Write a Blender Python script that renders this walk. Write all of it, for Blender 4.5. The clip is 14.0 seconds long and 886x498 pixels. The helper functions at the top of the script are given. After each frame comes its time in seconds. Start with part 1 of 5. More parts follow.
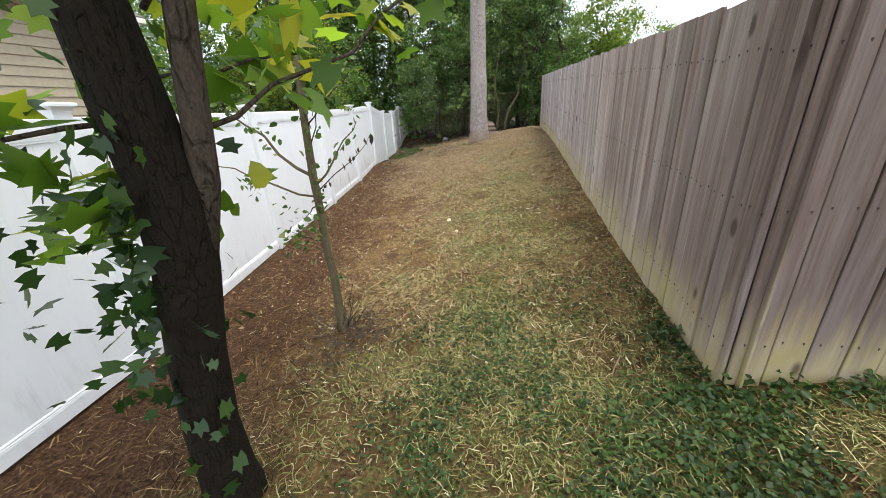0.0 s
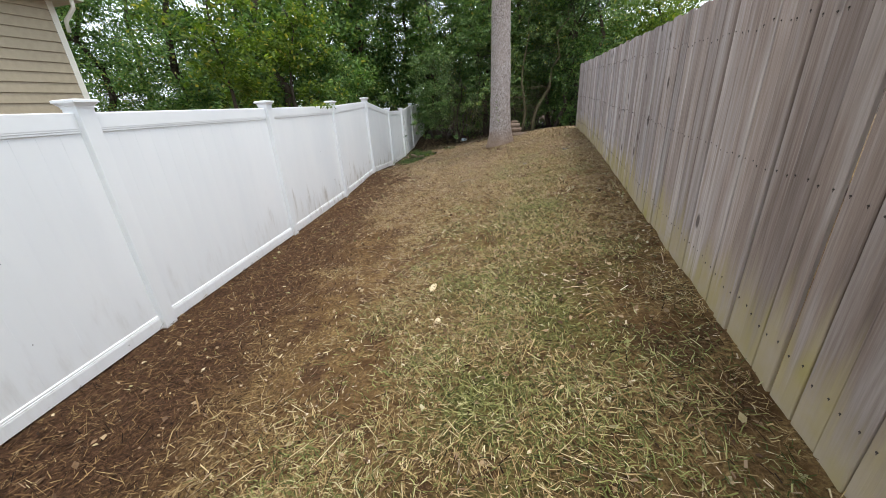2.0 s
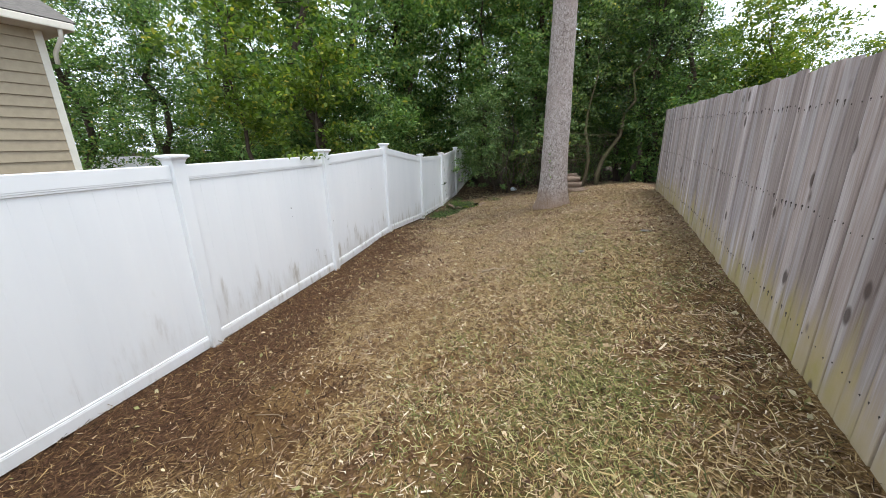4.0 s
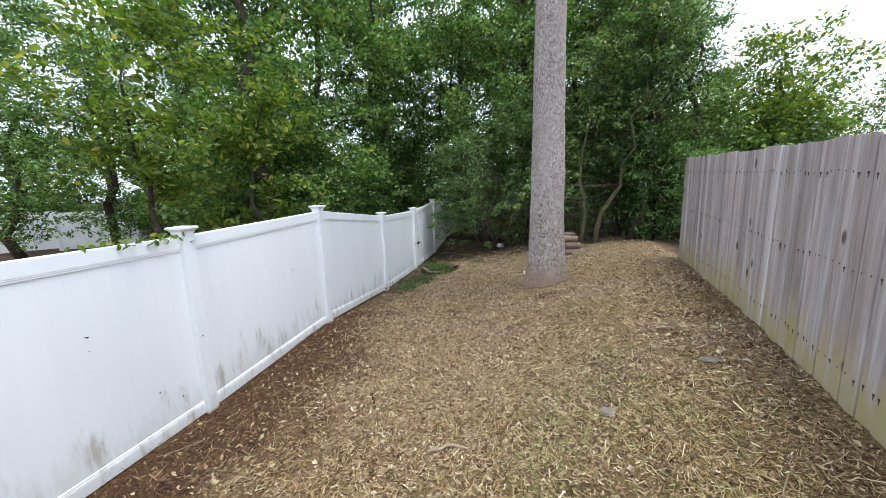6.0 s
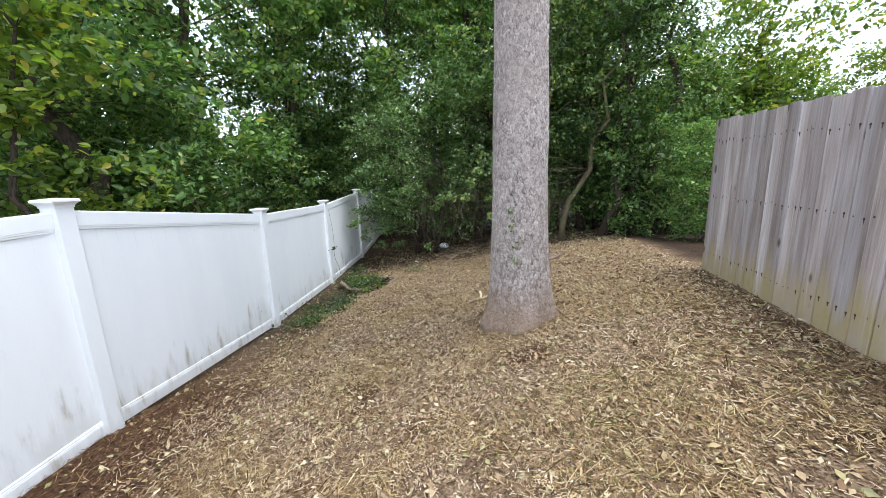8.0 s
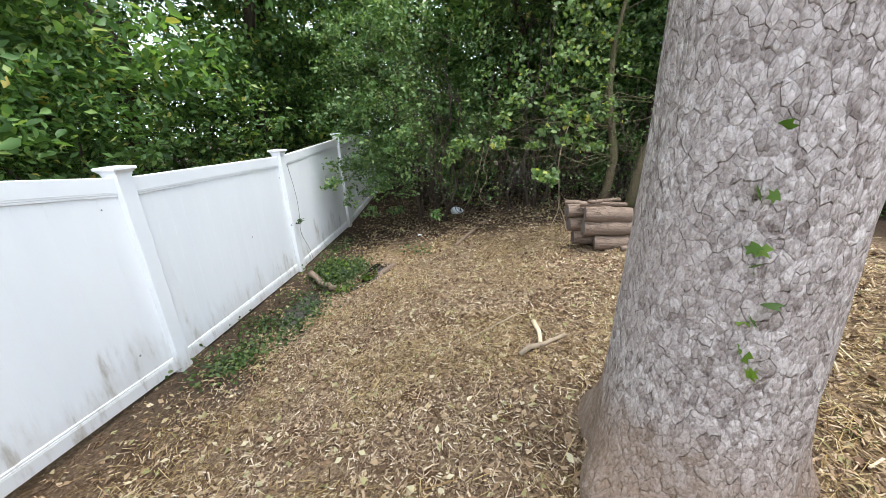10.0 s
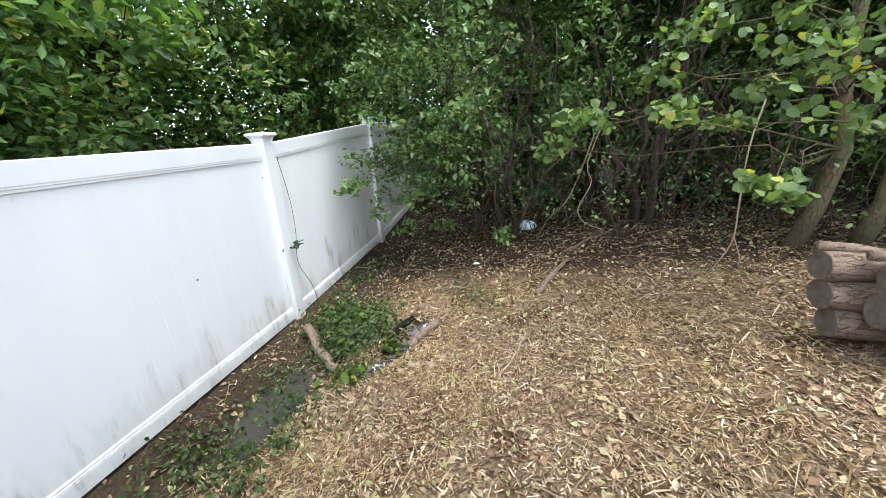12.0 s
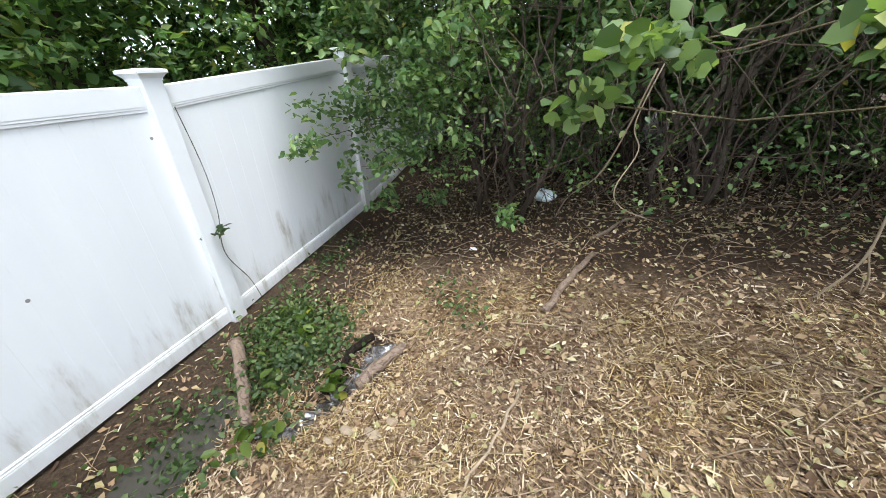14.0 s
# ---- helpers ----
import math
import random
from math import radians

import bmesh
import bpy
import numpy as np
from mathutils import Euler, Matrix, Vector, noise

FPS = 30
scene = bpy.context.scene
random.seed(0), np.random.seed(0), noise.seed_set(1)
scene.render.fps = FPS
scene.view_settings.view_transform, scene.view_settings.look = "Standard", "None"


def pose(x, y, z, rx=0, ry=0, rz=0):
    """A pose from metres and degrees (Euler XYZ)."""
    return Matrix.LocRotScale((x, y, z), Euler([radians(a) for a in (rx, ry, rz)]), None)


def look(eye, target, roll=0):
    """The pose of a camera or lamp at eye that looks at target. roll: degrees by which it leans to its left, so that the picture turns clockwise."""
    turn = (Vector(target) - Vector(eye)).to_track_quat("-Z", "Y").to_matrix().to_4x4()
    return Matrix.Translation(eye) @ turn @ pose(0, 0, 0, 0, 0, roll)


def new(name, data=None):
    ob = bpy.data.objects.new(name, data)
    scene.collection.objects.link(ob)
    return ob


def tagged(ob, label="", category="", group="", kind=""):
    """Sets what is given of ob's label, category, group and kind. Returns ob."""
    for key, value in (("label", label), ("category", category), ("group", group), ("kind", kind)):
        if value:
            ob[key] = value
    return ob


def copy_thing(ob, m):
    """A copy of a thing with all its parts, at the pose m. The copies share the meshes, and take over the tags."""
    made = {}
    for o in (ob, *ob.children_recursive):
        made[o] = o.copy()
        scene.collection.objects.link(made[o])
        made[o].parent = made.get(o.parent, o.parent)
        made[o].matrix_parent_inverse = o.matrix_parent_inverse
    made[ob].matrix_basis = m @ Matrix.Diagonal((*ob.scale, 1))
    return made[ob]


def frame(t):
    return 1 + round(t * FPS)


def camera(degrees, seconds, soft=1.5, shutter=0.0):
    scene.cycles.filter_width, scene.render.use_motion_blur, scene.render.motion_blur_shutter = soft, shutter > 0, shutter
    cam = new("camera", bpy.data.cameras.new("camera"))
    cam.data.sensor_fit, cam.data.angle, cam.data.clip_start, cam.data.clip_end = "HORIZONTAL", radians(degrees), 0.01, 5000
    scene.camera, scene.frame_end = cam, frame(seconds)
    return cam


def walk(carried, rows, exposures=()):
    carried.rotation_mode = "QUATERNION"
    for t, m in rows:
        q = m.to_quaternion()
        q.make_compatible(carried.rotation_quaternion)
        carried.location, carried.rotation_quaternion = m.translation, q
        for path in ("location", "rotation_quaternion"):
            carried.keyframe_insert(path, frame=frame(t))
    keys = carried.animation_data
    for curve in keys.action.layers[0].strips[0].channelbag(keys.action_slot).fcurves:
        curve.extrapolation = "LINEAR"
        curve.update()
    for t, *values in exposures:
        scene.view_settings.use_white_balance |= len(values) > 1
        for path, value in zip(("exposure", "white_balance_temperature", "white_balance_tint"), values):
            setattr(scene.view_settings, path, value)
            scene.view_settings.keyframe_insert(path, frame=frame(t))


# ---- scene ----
cam = camera(102.6, 14.0, 0.6)
PATH = [
    (0, (1.306, -1.340, 1.731), (0.933, 0.476, 0.982), -3.2),
    (0.5, (1.274, -0.916, 1.736), (0.994, 0.922, 0.999), -3.3),
    (1, (1.214, -0.310, 1.740), (0.972, 1.528, 0.989), -3.4),
    (1.5, (1.251, 0.311, 1.707), (1.045, 2.154, 0.959), -3.6),
    (2, (1.287, 0.935, 1.688), (0.782, 2.716, 0.933), -3.4),
    (2.5, (1.312, 1.626, 1.738), (0.550, 3.309, 0.973), -3.3),
    (3, (1.302, 2.221, 1.809), (0.539, 3.898, 1.030), -3.2),
    (3.5, (1.255, 2.798, 1.860), (0.466, 4.477, 1.114), -3.0),
    (3.7, (1.231, 3.019, 1.874), (0.442, 4.727, 1.196), -1.9),
    (5.8, (0.927, 5.331, 2.108), (0.138, 7.138, 1.776), -1.8),
    (6, (0.873, 5.547, 2.131), (0.096, 7.359, 1.800), -1.9),
    (6.5, (0.684, 6.107, 2.137), (0.243, 8.027, 1.794), -1.8),
    (7, (0.535, 6.705, 2.092), (0.084, 8.623, 1.748), -1.9),
    (7.5, (0.378, 7.341, 2.063), (-0.089, 9.254, 1.717), -1.9),
    (7.7, (0.327, 7.639, 2.029), (-0.151, 9.548, 1.672), -2.1),
    (9.8, (-0.349, 10.168, 1.886), (-0.830, 12.001, 1.247), -2.5),
    (10, (-0.462, 10.430, 1.847), (-0.970, 12.250, 1.193), -2.6),
    (10.5, (-0.719, 10.919, 1.795), (-1.346, 12.701, 1.138), -2.8),
    (11, (-0.958, 11.419, 1.699), (-1.707, 13.154, 1.044), -2.8),
    (11.5, (-1.168, 11.939, 1.634), (-1.927, 13.664, 0.966), -2.7),
    (12, (-1.279, 12.393, 1.630), (-2.029, 14.126, 0.971), -2.7),
    (12.5, (-1.315, 12.825, 1.627), (-2.024, 14.568, 0.950), -2.7),
    (13, (-1.324, 13.144, 1.628), (-1.981, 14.890, 0.906), -2.5),
    (13.5, (-1.358, 13.310, 1.631), (-2.048, 14.987, 0.788), -2.5),
    (14, (-1.390, 13.499, 1.598), (-2.206, 15.072, 0.671), -2.5),
]
walk(cam, [(t, look(eye, target, roll)) for t, eye, target, roll in PATH],
     [(0.0, 0.55, 6550, 10), (0.6, 0.66, 6550, 10), (1.3, 0.4, 6500, 10), (2.5, 0.22, 6500, 10), (3.5, 0.28, 6450, 10), (6.0, 0.42, 6080, 10), (7.5, 0.68, 6080, 10), (10.5, 1.04, 6220, 10), (14.0, 1.16, 6180, 10)])

# ---- world and light: bright overcast sky, thin high cloud ----
world = bpy.data.worlds.new("world")
scene.world = world
world.use_nodes = True
wn = world.node_tree.nodes
wl = world.node_tree.links
sky = wn.new("ShaderNodeTexSky")
sky.sky_type = "NISHITA"
sky.sun_disc = False
sky.sun_elevation = radians(75)
sky.sun_rotation = radians(103)
sky.dust_density = 4.0
sky.air_density = 1.0
veil = wn.new("ShaderNodeMixRGB")
veil.inputs[0].default_value = 0.75
veil.inputs[2].default_value = (11.2, 12.2, 13.4, 1)
wl.new(sky.outputs[0], veil.inputs[1])
wl.new(veil.outputs[0], wn["Background"].inputs[0])
wn["Background"].inputs[1].default_value = 0.14
sun_data = bpy.data.lights.new("sun", "SUN")
sun_data.energy = 2.3
sun_data.angle = radians(22)
sun_data.color = (1.0, 0.97, 0.92)
sun = new("sun", sun_data)
sun.matrix_basis = look((5.0, 6.8, 19), (0, 8, 0))


# ---- materials ----
def node_mat(name):
    m = bpy.data.materials.new(name)
    m.use_nodes = True
    nt = m.node_tree
    return m, nt, nt.nodes["Principled BSDF"]


def add(nt, kind, **inputs):
    n = nt.nodes.new(kind)
    for k, v in inputs.items():
        if k in n.inputs:
            n.inputs[k].default_value = v
    return n


def coords(nt, scale=(1, 1, 1), generated="Object"):
    tc = nt.nodes.new("ShaderNodeTexCoord")
    mp = nt.nodes.new("ShaderNodeMapping")
    mp.inputs["Scale"].default_value = scale
    nt.links.new(tc.outputs[generated], mp.inputs["Vector"])
    return mp


def noise_tex(nt, vec, scale, detail=6.0, rough=0.6):
    n = add(nt, "ShaderNodeTexNoise", Scale=scale, Detail=detail, Roughness=rough)
    nt.links.new(vec.outputs[0], n.inputs["Vector"])
    return n


def ramp(nt, fac, stops):
    r = nt.nodes.new("ShaderNodeValToRGB")
    while len(r.color_ramp.elements) < len(stops):
        r.color_ramp.elements.new(0.5)
    for e, (p, c) in zip(r.color_ramp.elements, stops):
        e.position = p
        e.color = (*c, 1) if len(c) == 3 else c
    nt.links.new(fac, r.inputs[0])
    return r


def mix(nt, fac, a, b, mode="MIX"):
    m = nt.nodes.new("ShaderNodeMixRGB")
    m.blend_type = mode
    for sock, v in ((m.inputs[0], fac), (m.inputs[1], a), (m.inputs[2], b)):
        if hasattr(v, "links"):
            nt.links.new(v, sock)
        elif isinstance(v, tuple):
            sock.default_value = (*v, 1)
        else:
            sock.default_value = v
    return m.outputs[0]


def bump(nt, bsdf, height, strength=0.4, distance=0.01):
    b = add(nt, "ShaderNodeBump", Strength=strength, Distance=distance)
    nt.links.new(height, b.inputs["Height"])
    nt.links.new(b.outputs[0], bsdf.inputs["Normal"])


def maths(nt, op, a, b=0.0, c=0.0):
    n = nt.nodes.new("ShaderNodeMath")
    n.operation = op
    n.use_clamp = False
    for sock, v in zip(n.inputs, (a, b, c)):
        if hasattr(v, "links"):
            nt.links.new(v, sock)
        else:
            sock.default_value = v
    return n.outputs[0]


def smooth(nt, v, lo, hi):
    n = nt.nodes.new("ShaderNodeMapRange")
    n.interpolation_type = "SMOOTHSTEP"
    nt.links.new(v, n.inputs[0])
    n.inputs[1].default_value = lo
    n.inputs[2].default_value = hi
    return n.outputs[0]


def leaf_material(name, stops, rough=0.45, through_light=0.35, island=True):
    m, nt, b = node_mat(name)
    geo = nt.nodes.new("ShaderNodeNewGeometry")
    pick = ramp(nt, geo.outputs["Random Per Island"], stops)
    big = noise_tex(nt, coords(nt), 0.9, 3.0)
    col = mix(nt, 0.55, pick.outputs[0], ramp(nt, big.outputs[0], [(0.3, (0.55, 0.6, 0.55)), (0.65, (1.45, 1.4, 1.15))]).outputs[0], "MULTIPLY")
    nt.links.new(col, b.inputs["Base Color"])
    b.inputs["Roughness"].default_value = rough
    b.inputs["Specular IOR Level"].default_value = 0.4
    tr = nt.nodes.new("ShaderNodeBsdfTranslucent")
    nt.links.new(mix(nt, 1.0, col, (1.25, 1.35, 0.6), "MULTIPLY"), tr.inputs[0])
    ms = nt.nodes.new("ShaderNodeMixShader")
    ms.inputs[0].default_value = through_light
    nt.links.new(b.outputs[0], ms.inputs[1])
    nt.links.new(tr.outputs[0], ms.inputs[2])
    nt.links.new(ms.outputs[0], nt.nodes["Material Output"].inputs[0])
    return m


def litter_material(name, stops, rough=0.85):
    m, nt, b = node_mat(name)
    geo = nt.nodes.new("ShaderNodeNewGeometry")
    pick = ramp(nt, geo.outputs["Random Per Island"], stops)
    n = noise_tex(nt, coords(nt), 40.0, 3.0)
    nt.links.new(mix(nt, 0.4, pick.outputs[0], n.outputs[0], "MULTIPLY"), b.inputs["Base Color"])
    b.inputs["Roughness"].default_value = rough
    b.inputs["Specular IOR Level"].default_value = 0.2
    return m


def bark_material(name, dark, light, scale=14.0, depth=0.03, streak=(1, 1, 0.25), tint=None, crack_tone=0.2):
    m, nt, b = node_mat(name)
    v = coords(nt, streak)
    warp = noise_tex(nt, v, 6.0, 4.0)
    mv = nt.nodes.new("ShaderNodeVectorMath")
    mv.operation = "MULTIPLY_ADD"
    nt.links.new(warp.outputs["Color"], mv.inputs[0])
    mv.inputs[1].default_value = (0.09, 0.09, 0.09)
    nt.links.new(v.outputs[0], mv.inputs[2])
    vor = add(nt, "ShaderNodeTexVoronoi", Scale=scale)
    vor.feature = "DISTANCE_TO_EDGE"
    nt.links.new(mv.outputs[0], vor.inputs["Vector"])
    fine = noise_tex(nt, coords(nt, (1, 1, 0.5)), scale * 5, 8.0, 0.7)
    blot = noise_tex(nt, coords(nt), 2.2, 4.0)
    gap = noise_tex(nt, coords(nt), scale * 0.7, 3.0)
    crack = maths(nt, "MAXIMUM", smooth(nt, vor.outputs["Distance"], 0.0, 0.09), smooth(nt, gap.outputs[0], 0.45, 0.6))
    h = maths(nt, "ADD", crack, maths(nt, "MULTIPLY", fine.outputs[0], 0.6))
    tone = maths(nt, "MULTIPLY_ADD", crack, crack_tone, maths(nt, "MULTIPLY", fine.outputs[0], 0.95 - crack_tone * 0.5))
    base = ramp(nt, tone, [(0.25, dark), (0.85, light)]).outputs[0]
    base = mix(nt, smooth(nt, blot.outputs[0], 0.42, 0.7), base, tint or tuple(c * 0.72 for c in light))
    nt.links.new(mix(nt, 0.45, base, fine.outputs[0], "OVERLAY"), b.inputs["Base Color"])
    b.inputs["Roughness"].default_value = 0.92
    b.inputs["Specular IOR Level"].default_value = 0.15
    bump(nt, b, h, 0.9, depth)
    return m


def plated_bark():
    """Pinkish-grey bark in small lifted plates, muddy round the foot."""
    m, nt, b = node_mat("grey_plated_bark")
    v = coords(nt, (1, 1, 0.62))
    warp = noise_tex(nt, v, 9.0, 4.0)
    mv = nt.nodes.new("ShaderNodeVectorMath")
    mv.operation = "MULTIPLY_ADD"
    nt.links.new(warp.outputs["Color"], mv.inputs[0])
    mv.inputs[1].default_value = (0.028, 0.028, 0.028)
    nt.links.new(v.outputs[0], mv.inputs[2])
    heights_, tones = [], []
    for scale in (38.0, 85.0):
        cell = add(nt, "ShaderNodeTexVoronoi", Scale=scale)
        cell.feature = "SMOOTH_F1"
        cell.inputs["Smoothness"].default_value = 0.12
        nt.links.new(mv.outputs[0], cell.inputs["Vector"])
        lift = nt.nodes.new("ShaderNodeSeparateXYZ")
        nt.links.new(cell.outputs["Color"], lift.inputs[0])
        heights_.append(maths(nt, "SUBTRACT", lift.outputs[0], maths(nt, "MULTIPLY", cell.outputs["Distance"], 0.55)))
        tones.append(lift.outputs[1])
    fine = noise_tex(nt, coords(nt, (1, 1, 0.6)), 130.0, 8.0, 0.7)
    blot = noise_tex(nt, coords(nt), 2.2, 4.0)
    h = maths(nt, "ADD", heights_[0], maths(nt, "MULTIPLY_ADD", heights_[1], 0.5, maths(nt, "MULTIPLY", fine.outputs[0], 0.35)))
    tone = maths(nt, "MULTIPLY_ADD", tones[0], 0.2, maths(nt, "MULTIPLY_ADD", tones[1], 0.22, maths(nt, "MULTIPLY_ADD", fine.outputs[0], 0.6, maths(nt, "MULTIPLY", heights_[0], 0.12))))
    base = ramp(nt, tone, [(0.25, (0.13, 0.1, 0.088)), (0.5, (0.34, 0.29, 0.265)), (0.75, (0.55, 0.49, 0.46))]).outputs[0]
    base = mix(nt, maths(nt, "MULTIPLY", smooth(nt, blot.outputs[0], 0.45, 0.7), 0.6), base, (0.4, 0.33, 0.3))
    sep = nt.nodes.new("ShaderNodeSeparateXYZ")
    nt.links.new(coords(nt).outputs[0], sep.inputs[0])
    reach = maths(nt, "ADD", sep.outputs[2], maths(nt, "MULTIPLY", maths(nt, "SUBTRACT", blot.outputs[0], 0.5), 0.7))
    base = mix(nt, maths(nt, "MULTIPLY_ADD", smooth(nt, reach, 0.05, 0.5), -0.7, 0.7), base, (0.24, 0.155, 0.095))
    nt.links.new(mix(nt, 0.3, base, fine.outputs[0], "OVERLAY"), b.inputs["Base Color"])
    b.inputs["Roughness"].default_value = 0.92
    b.inputs["Specular IOR Level"].default_value = 0.15
    bump(nt, b, h, 1.0, 0.016)
    return m


def ground_material():
    m, nt, b = node_mat("yard_ground")
    v = coords(nt)
    sep = nt.nodes.new("ShaderNodeSeparateXYZ")
    nt.links.new(v.outputs[0], sep.inputs[0])
    x, y = sep.outputs[0], sep.outputs[1]
    big = noise_tex(nt, v, 0.8, 4.0)
    mid = noise_tex(nt, v, 4.5, 6.0, 0.65)
    fine = noise_tex(nt, v, 45.0, 6.0, 0.7)
    grit = noise_tex(nt, v, 160.0, 4.0, 0.7)
    soil = ramp(nt, mid.outputs[0], [(0.25, (0.06, 0.03, 0.012)), (0.5, (0.16, 0.09, 0.038)), (0.75, (0.27, 0.17, 0.075))]).outputs[0]
    straw = ramp(nt, fine.outputs[0], [(0.33, (0.04, 0.022, 0.01)), (0.55, (0.26, 0.165, 0.07)), (0.75, (0.5, 0.36, 0.17))]).outputs[0]
    green = ramp(nt, fine.outputs[0], [(0.32, (0.022, 0.024, 0.007)), (0.57, (0.14, 0.135, 0.042)), (0.78, (0.34, 0.31, 0.12))]).outputs[0]
    red = ramp(nt, fine.outputs[0], [(0.3, (0.022, 0.012, 0.007)), (0.55, (0.105, 0.056, 0.032)), (0.78, (0.25, 0.145, 0.08))]).outputs[0]
    c = mix(nt, smooth(nt, mid.outputs[0], 0.35, 0.65), soil, straw)
    scuff = noise_tex(nt, v, 2.6, 5.0, 0.65)
    c = mix(nt, maths(nt, "MULTIPLY", smooth(nt, scuff.outputs[0], 0.5, 0.62), 0.7), c, red)
    # thin grass down the middle, thick by the near corner of the wooden fence
    lane = maths(nt, "SUBTRACT", 1.0, maths(nt, "MULTIPLY", maths(nt, "ABSOLUTE", maths(nt, "SUBTRACT", x, 1.15)), 0.8))
    fade = maths(nt, "SUBTRACT", 1.0, smooth(nt, y, 4.0, 10.5))
    corner = maths(nt, "SUBTRACT", 1.0, smooth(nt, y, -0.3, 1.6))
    amount = maths(nt, "ADD", maths(nt, "MULTIPLY", lane, fade), maths(nt, "MULTIPLY", corner, smooth(nt, x, 0.5, 1.6)))
    amount = maths(nt, "ADD", amount, maths(nt, "MULTIPLY", maths(nt, "SUBTRACT", big.outputs[0], 0.5), 1.6))
    c = mix(nt, maths(nt, "MULTIPLY", smooth(nt, amount, 0.25, 1.0), smooth(nt, mid.outputs[0], 0.3, 0.6)), c, green)
    # pale shredded mulch past the middle of the yard
    shred = ramp(nt, fine.outputs[0], [(0.3, (0.05, 0.031, 0.02)), (0.52, (0.27, 0.185, 0.118)), (0.75, (0.55, 0.42, 0.285))]).outputs[0]
    far = smooth(nt, maths(nt, "ADD", y, maths(nt, "MULTIPLY", big.outputs[0], 3.0)), 7.0, 11.0)
    c = mix(nt, maths(nt, "MULTIPLY", far, smooth(nt, scuff.outputs[0], 0.66, 0.45)), c, shred)
    # damp reddish soil in a strip along the white fence
    edge = maths(nt, "ADD", x, maths(nt, "MULTIPLY_ADD", y, 0.165, 1.5))
    edge = maths(nt, "ADD", edge, maths(nt, "MULTIPLY", maths(nt, "SUBTRACT", big.outputs[0], 0.5), 1.2))
    c = mix(nt, maths(nt, "MULTIPLY", maths(nt, "SUBTRACT", 1.0, smooth(nt, edge, 0.7, 1.6)), maths(nt, "SUBTRACT", 1.0, smooth(nt, y, 10.0, 12.0))), c, red)
    # wet black soil along the ditch and the trickle
    dark = mix(nt, fine.outputs[0], (0.014, 0.01, 0.007), (0.1, 0.072, 0.05))
    ditch = maths(nt, "MULTIPLY", maths(nt, "SUBTRACT", 1.0, smooth(nt, edge, 0.7, 1.15)), smooth(nt, y, 10.5, 12.5))
    c = mix(nt, maths(nt, "MULTIPLY", ditch, 0.9), c, dark)
    sx, sy = maths(nt, "MULTIPLY", maths(nt, "ADD", x, 2.68), 3.4), maths(nt, "MULTIPLY", maths(nt, "SUBTRACT", y, 14.62), 1.7)
    wet = maths(nt, "ADD", maths(nt, "ADD", maths(nt, "MULTIPLY", sx, sx), maths(nt, "MULTIPLY", sy, sy)), maths(nt, "MULTIPLY", mid.outputs[0], 0.8))
    c = mix(nt, maths(nt, "SUBTRACT", 1.0, smooth(nt, wet, 0.8, 1.5)), c, dark)
    # dark leaf mould under the thicket, with the shade there painted in
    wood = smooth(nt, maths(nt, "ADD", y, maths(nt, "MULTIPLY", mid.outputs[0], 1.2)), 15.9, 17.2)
    # shade on the soil past the wooden fence's end, painted the same dark
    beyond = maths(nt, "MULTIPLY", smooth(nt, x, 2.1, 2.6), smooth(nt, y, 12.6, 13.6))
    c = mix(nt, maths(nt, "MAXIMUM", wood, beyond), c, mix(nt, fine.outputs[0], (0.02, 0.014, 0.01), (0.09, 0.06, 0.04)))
    c = mix(nt, 0.35, c, grit.outputs[0], "OVERLAY")
    nt.links.new(c, b.inputs["Base Color"])
    b.inputs["Roughness"].default_value = 0.95
    b.inputs["Specular IOR Level"].default_value = 0.1
    clod = noise_tex(nt, v, 13.0, 4.0, 0.6)
    relief = maths(nt, "ADD", fine.outputs[0], maths(nt, "MULTIPLY_ADD", clod.outputs[0], 1.6, maths(nt, "MULTIPLY", grit.outputs[0], 0.5)))
    bump(nt, b, relief, 0.9, 0.032)
    return m


